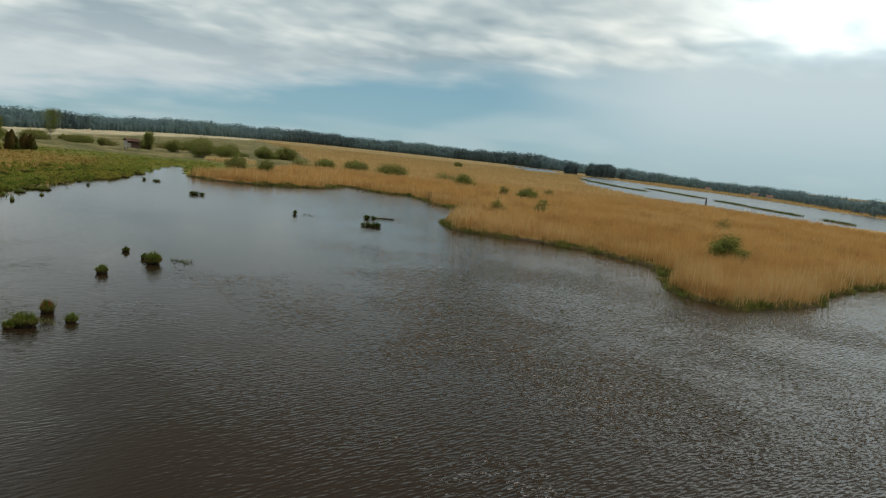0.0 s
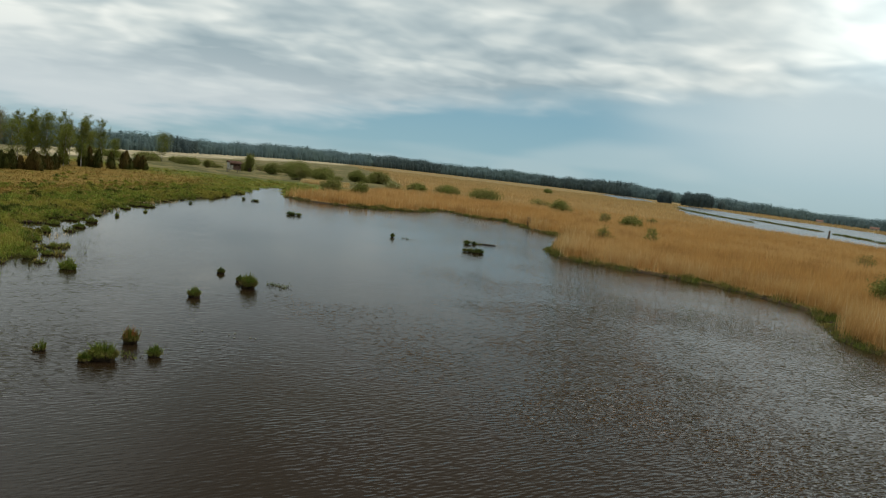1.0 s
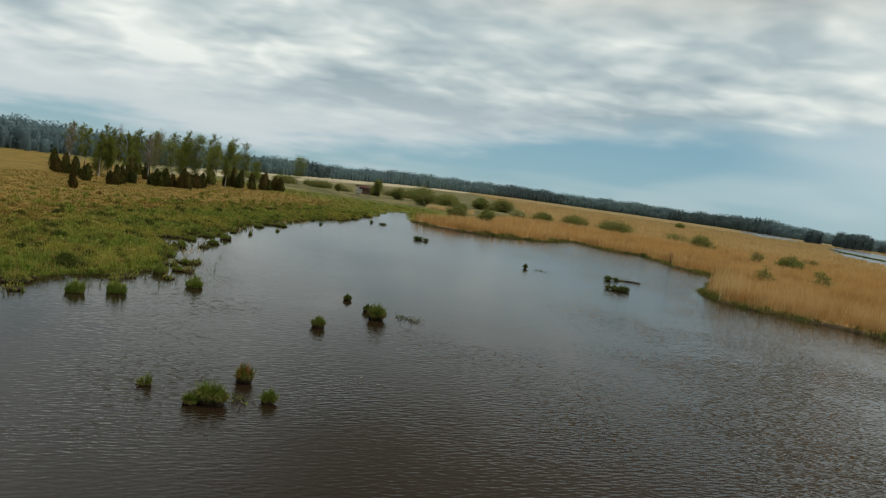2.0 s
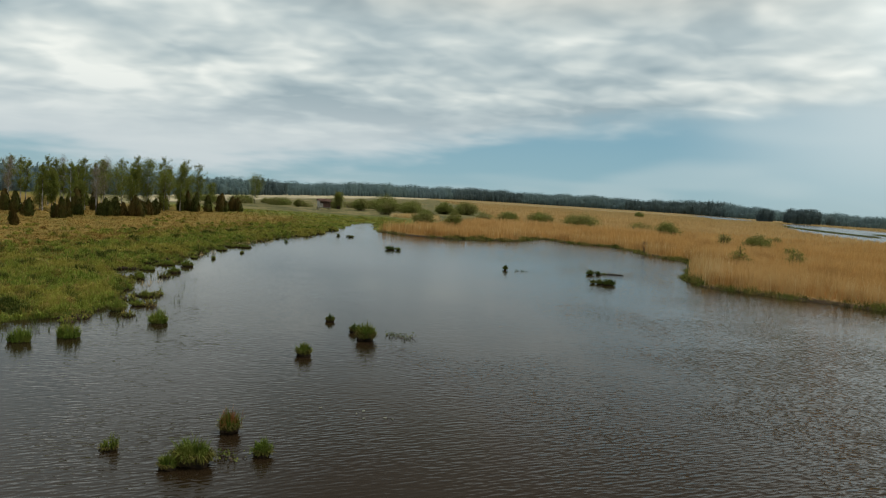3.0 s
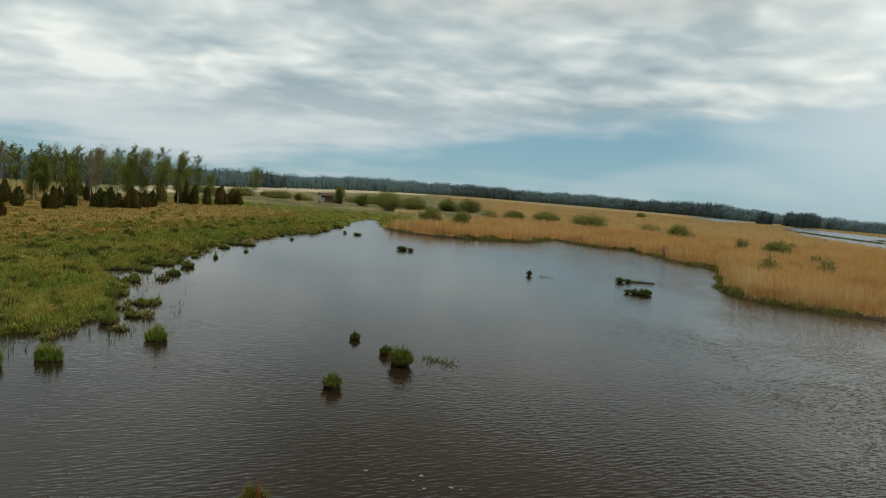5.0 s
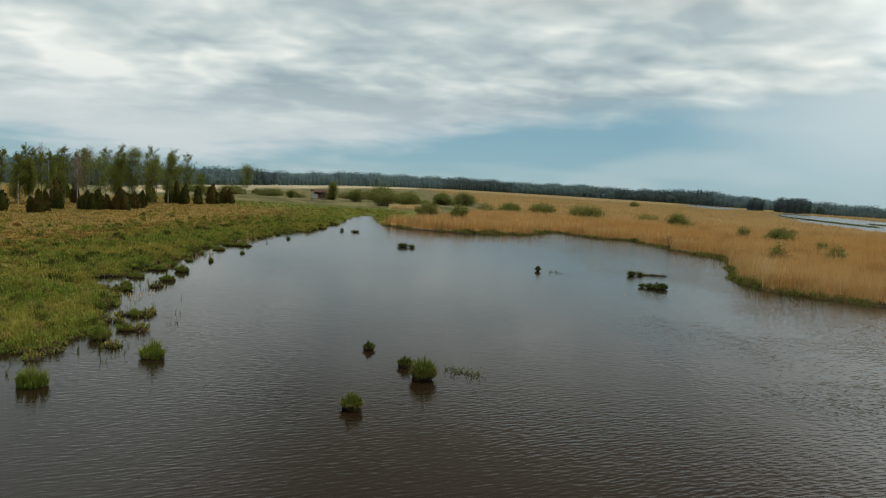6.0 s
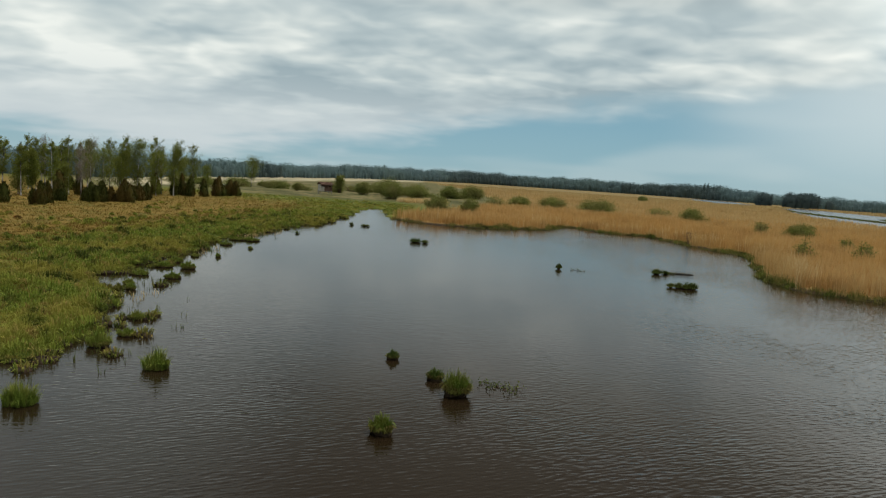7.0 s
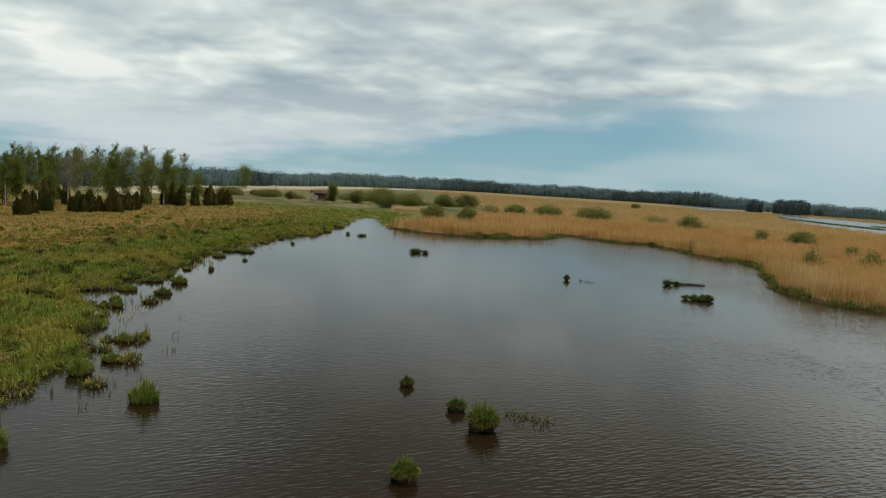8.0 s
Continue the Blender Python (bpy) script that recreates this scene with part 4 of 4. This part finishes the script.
# ---------- tussocks standing in the pond ----------
def tussock(x, y, w, h, mat, seed, words, count=260, depth=0.8, stool=0.35, lean=0.5, thatch=True):
    """A peat stool hung with old thatch, and fine fresh blades standing out of its crown."""
    rng = np.random.default_rng(seed)
    w, h = w * 0.93, h * 0.95
    ob = base("sedge_tussock", x, y, 0, 0, words, "tussock", "tussocks in the pond")
    mesh_object("peat_stool", *lump(rng, w * (0.84 if thatch else 0.5), w * (0.78 if thatch else 0.4) * depth, h * stool), PEAT, ob, True)
    dist = max(6.0, math.hypot(x, y - 9))
    # the blades stand in small bundles of their own height and lean
    bundles, per = max(10, count // 7), 16
    q, r = rng.uniform(0, 2 * np.pi, bundles), np.sqrt(rng.random(bundles))
    bx, by = w * 0.42 * r * np.cos(q), w * 0.40 * depth * r * np.sin(q)
    high = h * (1 - stool) * (1.1 - 0.55 * r ** 2) * rng.uniform(0.45, 1.2, bundles)
    way = np.repeat(q + rng.normal(0, 0.7, bundles), per) + rng.normal(0, 0.45, bundles * per)
    out = np.repeat(np.clip((0.1 + 0.75 * r) * (0.2 + lean) * rng.uniform(0.4, 1.3, bundles), 0.03, 0.9), per)
    n = bundles * per
    p = np.stack([np.repeat(bx, per) + rng.normal(0, 0.022, n), np.repeat(by, per) + rng.normal(0, 0.022, n), np.repeat(h * stool * (1.0 - 0.45 * r ** 2), per)], 1)
    tall = np.repeat(high, per) * rng.uniform(0.55, 1.12, n)
    width = np.full(n, 0.007 + 0.00042 * dist)
    hang = rng.random(n) < 0.4
    a1 = arched(rng, p[hang], tall[hang], width[hang], np.clip(out[hang] * rng.uniform(0.7, 1.5, hang.sum()), 0.05, 0.95), way[hang])
    a2 = blades(rng, p[~hang], tall[~hang], width[~hang], out[~hang] * rng.uniform(0.5, 1.2, (~hang).sum()), 0.35, way[~hang])
    tagged(mesh_object("grass", *joined([a1, a2]), mat, ob), kind="stuff")
    if thatch:
        n = count
        q = rng.uniform(0, 2 * np.pi, n)
        r = rng.uniform(0.75, 1.0, n)
        p = np.stack([w * 0.43 * r * np.cos(q), w * 0.40 * depth * r * np.sin(q), h * stool * rng.uniform(0.25, 0.95, n)], 1)
        v, f = arched(rng, p, h * rng.uniform(0.18, 0.42, n), np.full(n, 0.008 + 0.00042 * dist), rng.uniform(0.5, 0.95, n), q + rng.normal(0, 0.4, n))
        v[:, 2] = np.maximum(v[:, 2], 0.015)
        tagged(mesh_object("thatch", v, f, THATCH, ob, False), "olive-brown old thatch", kind="stuff")
    return ob


GREEN_TEXT = "bright green sedge tussock on dark peat in the pond"
tussock(-7.25, 18.35, 0.52, 0.62, POND_SEDGE, 701, "tall tussock with rusty red tips on dark peat", 320, stool=0.25, lean=0.25)
rust = bpy.data.objects["sedge_tussock"]
rng = np.random.default_rng(72)
p = np.stack([rng.normal(0, 0.11, 110), rng.normal(0, 0.1, 110), np.full(110, 0.2)], 1)
v, f = blades(rng, p, rng.uniform(0.26, 0.40, 110), np.full(110, 0.011), rng.uniform(0.05, 0.35, 110))
tagged(mesh_object("rusty_grass", v, f, RUST, rust), kind="stuff")
tussock(-7.35, 16.55, 1.0, 0.66, POND_SEDGE, 702, "wide yellow-green sedge tussock on dark peat", 620, depth=0.6, stool=0.3)
tussock(-7.75, 16.25, 0.42, 0.38, POND_SEDGE, 703, GREEN_TEXT, 240, stool=0.2)
tussock(-6.05, 17.2, 0.44, 0.44, POND_SEDGE, 704, GREEN_TEXT, 260, stool=0.2)
tussock(-9.4, 16.9, 0.42, 0.4, POND_SEDGE, 705, "thin pale green sedge tuft rising from the water", 90, stool=0.06)
tussock(-7.35, 25.55, 0.64, 0.5, POND_SEDGE, 706, "round green sedge tussock on dark peat", 360)
tussock(-7.7, 31.5, 0.46, 0.36, SEDGE_DARK, 707, "small dark green tussock in the pond", 220)
tussock(-6.2, 29.7, 0.6, 0.42, SEDGE_DARK, 708, "low dark tussock beside a tall green one", 260)
tussock(-5.55, 28.5, 0.85, 0.8, POND_SEDGE, 709, "tall rounded bright green tussock on dark peat", 620, stool=0.28, lean=0.35)
tussock(-14.4, 28.9, 1.0, 0.62, FRESH_SEDGE, 710, "upright green sedge clump standing in the water", 420, stool=0.05, lean=0.4, thatch=False)
tussock(-16.15, 25.7, 0.98, 0.6, FRESH_SEDGE, 711, "upright green sedge clump standing in the water", 420, stool=0.05, lean=0.4, thatch=False)
tussock(-17.2, 24.7, 0.95, 0.58, FRESH_SEDGE, 712, "upright green sedge clump standing in the water", 400, stool=0.05, lean=0.4, thatch=False)
SMALL = [(-17.8, 34.3, 0.75, 0.34), (-16.95, 32.0, 0.72, 0.34), (-17.1, 30.6, 0.8, 0.62), (-20.8, 39.4, 0.5, 0.36), (-21.5, 40.5, 0.6, 0.36), (-20.45, 42.8, 0.95, 0.45),
         (-22.4, 43.2, 1.2, 0.34), (-21.05, 46.0, 1.0, 0.48), (-22.5, 46.1, 1.3, 0.38), (-22.7, 48.0, 1.2, 0.36), (-22.6, 50.6, 0.6, 0.25), (-21.3, 51.1, 0.34, 0.3),
         (-23.2, 57.5, 1.2, 0.34), (-23.6, 61.0, 1.6, 0.42), (-22.4, 61.0, 1.4, 0.4), (-20.9, 56.2, 0.4, 0.22)]
for k, (x, y, w, h) in enumerate(SMALL):
    tussock(x, y, w, h, FRESH_SEDGE, 720 + k, "low green sedge hummock off the west shore", 340, stool=0.16)
FAR = [(-9.45, 68.4, 1.5, 0.5), (-8.6, 68.2, 0.7, 0.38), (9.5, 57.6, 0.8, 0.5), (10.25, 57.9, 0.7, 0.36), (9.45, 51.3, 1.3, 0.5), (8.95, 51.45, 0.7, 0.46), (9.9, 51.4, 0.65, 0.46), (8.5, 51.6, 0.45, 0.36), (-16.3, 81.9, 1.2, 0.35), (-18.0, 82.8, 0.5, 0.35), (-20.8, 69.0, 0.4, 0.25)]
for k, (x, y, w, h) in enumerate(FAR):
    tussock(x, y, w, h, SEDGE_DARK, 740 + k, "dark sedge islet far out on the pond", 330, depth=0.5, stool=0.16, lean=1.0, thatch=False)


tussock(2.0, 56.8, 0.5, 0.5, SEDGE_DARK, 760, "narrow dark sedge tuft far out on the pond", 320, depth=0.8, stool=0.3, lean=0.1, thatch=False)


# ---------- small things ----------
def box(bm, x0, x1, y0, y1, z0, z1, bevel=0.0):
    made = bmesh.ops.create_cube(bm, size=1, matrix=Matrix.LocRotScale(((x0 + x1) / 2, (y0 + y1) / 2, (z0 + z1) / 2), None, (x1 - x0, y1 - y0, z1 - z0)))
    if bevel:
        edges = list({e for v in made["verts"] for e in v.link_edges})
        bmesh.ops.bevel(bm, geom=edges, offset=bevel, segments=1, affect="EDGES")
    return bm


def bird_hide(x, y):
    """A weathered hide on posts above the marsh."""
    z = float(ground_height(np.array([x]), np.array([y]))[0])
    hide = base("bird_hide", x, y, z, 34, "weathered reddish wooden bird hide on posts", "hut")
    hide.scale = (0.8, 0.8, 0.95)
    for px_, py_ in ((-1.7, -1.1), (1.7, -1.1), (-1.7, 1.1), (1.7, 1.1)):
        part("post", box(bmesh.new(), px_ - 0.09, px_ + 0.09, py_ - 0.09, py_ + 0.09, -0.2, 2.9, 0.01), GREY_WOOD, hide)
    part("platform", box(bmesh.new(), -1.95, 1.95, -1.35, 1.35, 0.75, 0.87, 0.02), GREY_WOOD, hide)
    for k in range(16):
        x0 = -1.85 + k * 0.232
        part("board", box(bmesh.new(), x0, x0 + 0.21, -1.28, -1.24, 0.87, 1.95 + 0.03 * (k % 3), 0.005), PALE_BOARD if k < 5 else RED_BOARD, hide)
    for s in (-1, 1):
        part("side_wall", box(bmesh.new(), s * 1.86 - 0.03, s * 1.86 + 0.03, -1.2, 1.2, 0.87, 2.6, 0.005), PALE_BOARD if s < 0 else RED_BOARD, hide)
    part("back_wall", box(bmesh.new(), -1.83, 1.83, 1.2, 1.26, 0.87, 2.75, 0.005), RED_BOARD, hide)
    part("lintel", box(bmesh.new(), -1.83, 1.83, -1.27, -1.2, 2.25, 2.55, 0.005), RED_BOARD, hide)
    bm = bmesh.new()
    for s in (-1, 1):
        q = [bm.verts.new(c) for c in ((-2.2, s * 1.7, 2.5), (2.2, s * 1.7, 2.5), (2.2, 0, 3.2), (-2.2, 0, 3.2))]
        bm.faces.new(q)
    bmesh.ops.solidify(bm, geom=bm.faces[:], thickness=0.08)
    part("roof", bm, ROOFING, hide, "faded brown pitched roof")
    bm = bmesh.new()
    for s in (-0.25, 0.25):
        box(bm, -2.6 + s - 0.03, -2.6 + s + 0.03, -1.5, -1.42, -0.1, 1.9)
    ladder = part("ladder", bm, GREY_WOOD, hide, "pale grey wooden ladder")
    for k in range(5):
        part("rung", box(bmesh.new(), -2.85, -2.35, -1.48, -1.44, 0.2 + 0.32 * k, 0.25 + 0.32 * k), GREY_WOOD, ladder)


bird_hide(-39.0, 164.5)


def far_house(az, r, w, words):
    q = radians(az)
    house = base("house", r * math.sin(q), r * math.cos(q), 0.2, -az, words, "house", "houses on the far lake shore")
    house.scale = (0.8, 0.8, 0.8)
    part("wall", box(bmesh.new(), -w / 2, w / 2, -3, 3, -0.2, 2.3), WHITE_WALL, house)
    bm = bmesh.new()
    ends = [[bm.verts.new((s * (w / 2 + 0.4), yy, zz)) for yy, zz in ((-3.5, 2.2), (3.5, 2.2), (0, 4.0))] for s in (-1, 1)]
    bm.faces.new(ends[0])
    bm.faces.new(ends[1][::-1])
    for i in range(3):
        bm.faces.new((ends[0][i], ends[0][(i + 1) % 3], ends[1][(i + 1) % 3], ends[1][i]))
    part("roof", bm, ROOFING, house)
    for k in (-0.25, 0.25):
        window = part("window", box(bmesh.new(), k * w - 0.65, k * w + 0.65, -3.06, -3.0, 1.0, 2.1), WHITE_WALL, house)
        part("pane", box(bmesh.new(), k * w - 0.52, k * w + 0.52, -3.09, -3.05, 1.12, 1.98), PEAT, window, "dark window pane")


far_house(37.5, 590, 5.5, "small white house before the far forest")
far_house(41.2, 515, 6.0, "small pale house with a brown roof by the lake")
far_house(42.4, 488, 4.5, "low white outbuilding by the lake")



def stake(x, y, h, r, lean, seed, words, name="stake"):
    rng = np.random.default_rng(seed)
    z = min(0.0, float(ground_height(np.array([x]), np.array([y]))[0])) + 0.05
    v, f = tube([(0, 0, -0.5), (lean * 0.4, 0, h * 0.5), (lean, 0.03, h)], (r, r * 0.9, r * 0.6), 7)
    top = len(v) - 7
    ob = mesh_object(name, v, np.concatenate([f, [(top, top + 2, top + 4, top + 6)]]), BROWN_BARK, None, True)
    ob.matrix_basis = pose(x, y, z, 0, 0, rng.uniform(0, 360))
    return tagged(ob, words, "post")


stake(116.8, 145.5, 3.6, 0.3, 0.05, 1, "dark wooden post at the reedy lake edge")
stake(10.6, 12.9, 0.2, 0.025, 0.06, 2, "short dark stick poking out of the pond")
stake(14.9, 55.6, 0.25, 0.04, 0.05, 3, "short dark stick poking out of the pond")
stake(-5.55, 17.25, 0.14, 0.03, 0.08, 4, "short dark stick beside a tussock")


def log(x, y, length, r, turn, seed, words):
    rng = np.random.default_rng(seed)
    ob = base("floating_log", x, y, 0.02, turn, words, "log")
    k = np.linspace(-0.5, 0.5, 7)
    v, f = tube(np.stack([k * length, 0.05 * np.sin(5 * k), 0.02 * np.cos(7 * k)], 1), r * (1 - 0.35 * np.abs(k)) * rng.uniform(0.9, 1.1, 7), 8)
    mesh_object("stem", v, f, WET_WOOD, ob, True)
    for s in (-0.27, 0.31):
        v, f = tube([(s * length, 0, r * 0.5), (s * length + 0.1, 0.1, 0.14), (s * length + 0.2 - 0.3 * s, 0.14, 0.2)], (0.025, 0.018, 0.006), 5)
        mesh_object("snag", v, f, WET_WOOD, ob, True)


log(11.7, 58.5, 1.75, 0.11, -8, 5, "grey half-sunken log beside a sedge islet")


def twig_raft(x, y, length, width, count, seed, words):
    """Drowned branches with a few leaves breaking the surface."""
    rng = np.random.default_rng(seed)
    ob = base("drowned_branch", x, y, 0, -22, words, "branch")
    pieces, pts = [], []
    for k in range(count):
        s = rng.uniform(-0.5, 0.5)
        p = np.array([s * length, rng.normal(0, width * 0.3), -0.05])
        e = p + np.array([rng.normal(0, 0.12), rng.normal(0, 0.1), rng.uniform(0.06, 0.16)])
        pieces.append(tube([p, (p + e) / 2 + rng.normal(0, 0.02, 3), e], (0.014, 0.011, 0.005), 4))
        pts.append(e + rng.normal(0, 0.05, (5, 3)))
    tagged(mesh_object("twig_cluster", *joined(pieces), BROWN_BARK, ob), kind="stuff")
    pts = np.concatenate(pts)
    pts[:, 2] = np.maximum(pts[:, 2], 0.02)
    tagged(mesh_object("leaf_cover", *leaves(rng, pts, rng.uniform(0.02, 0.05, len(pts))), SEDGE_DARK, ob), kind="stuff")


twig_raft(-4.35, 29.45, 1.3, 0.5, 34, 11, "drowned leafy twigs beside the tall tussock")
twig_raft(-6.75, 16.95, 0.5, 0.3, 14, 12, "few drowned sprigs between two tussocks")
twig_raft(3.2, 56.6, 1.0, 0.3, 12, 13, "thin drowned twigs beside a dark islet")
twig_raft(10.6, 58.2, 0.9, 0.35, 22, 14, "dark leafy twigs along a floating log")


def leaf_fleck(x, y, r, seed):
    rng = np.random.default_rng(seed)
    n = 9
    q = np.arange(n) * 2 * np.pi / n
    rr = r * rng.uniform(0.7, 1.1, n)
    ring = np.stack([rr * np.cos(q), 0.7 * rr * np.sin(q), np.full(n, 0.012)], 1)
    v = np.concatenate([ring, ring * np.array([0.96, 0.96, 0]) - np.array([0, 0, 0.01]), [[0, 0, 0.016]]])
    f = [(j, (j + 1) % n, 2 * n) for j in range(n)] + [(j + n, (j + 1) % n + n, (j + 1) % n) for j in range(n)] + [(j + n, (j + 1) % n, j) for j in range(n)]
    ob = mesh_object("lily_pad", v, np.array(f), FOAM, None)
    ob.matrix_basis = pose(x, y, 0.004, 0, 0, rng.uniform(0, 360))
    tagged(ob, "small pale lily pad floating on dark water", "lily pad", "lily pads")


for k, (x, y) in enumerate(((-4.45, 20.15), (-4.2, 19.85), (-3.65, 20.0), (-3.45, 19.95), (-5.5, 20.4), (-4.3, 20.4))):
    leaf_fleck(x, y, 0.04 + 0.01 * (k % 3), 40 + k)

# a sapling on the reedy shore and two low dark clumps on the dry grass
def wispy_shrub(x, y, h, seed):
    rng = np.random.default_rng(seed)
    ob = base("bare_shrub", x, y, float(ground_height(np.array([x]), np.array([y]))[0]) - 0.1, 0, "wispy bare brown shrub on the reedy shore", "shrub")
    for k in range(9):
        q, s = rng.uniform(0, 2 * np.pi), rng.uniform(0.1, 0.45)
        e = np.array([math.cos(q) * s, math.sin(q) * s, h * rng.uniform(0.6, 1.05)])
        mesh_object("stem", *tube([(0, 0, 0), e * 0.5 + rng.normal(0, 0.05, 3), e], (0.022, 0.016, 0.006), 4), BROWN_BARK, ob, True)
    p = np.stack([rng.normal(0, 0.22, 150), rng.normal(0, 0.22, 150), rng.uniform(0.35, 1.0, 150) * h], 1)
    tagged(mesh_object("twig_cover", *blades(rng, p, rng.uniform(0.15, 0.4, 150), np.full(150, 0.012), rng.uniform(0.1, 0.6, 150)), BROWN_BARK, ob), kind="stuff")


wispy_shrub(22.4, 86.0, 1.7, 390)
wispy_shrub(40.6, 38.0, 1.6, 395)
juniper(-48.3, 65.4, 0.8, 1.6, 391)
tussock(-43.7, 63.5, 0.8, 0.45, RUST, 392, "low rusty brown clump on the dry grass")
bpy.data.objects["sedge_tussock." + "%03d" % (len([o for o in bpy.data.objects if o.name.startswith("sedge_tussock")]) - 1)].location.z = float(ground_height(np.array([-43.7]), np.array([63.5]))[0])
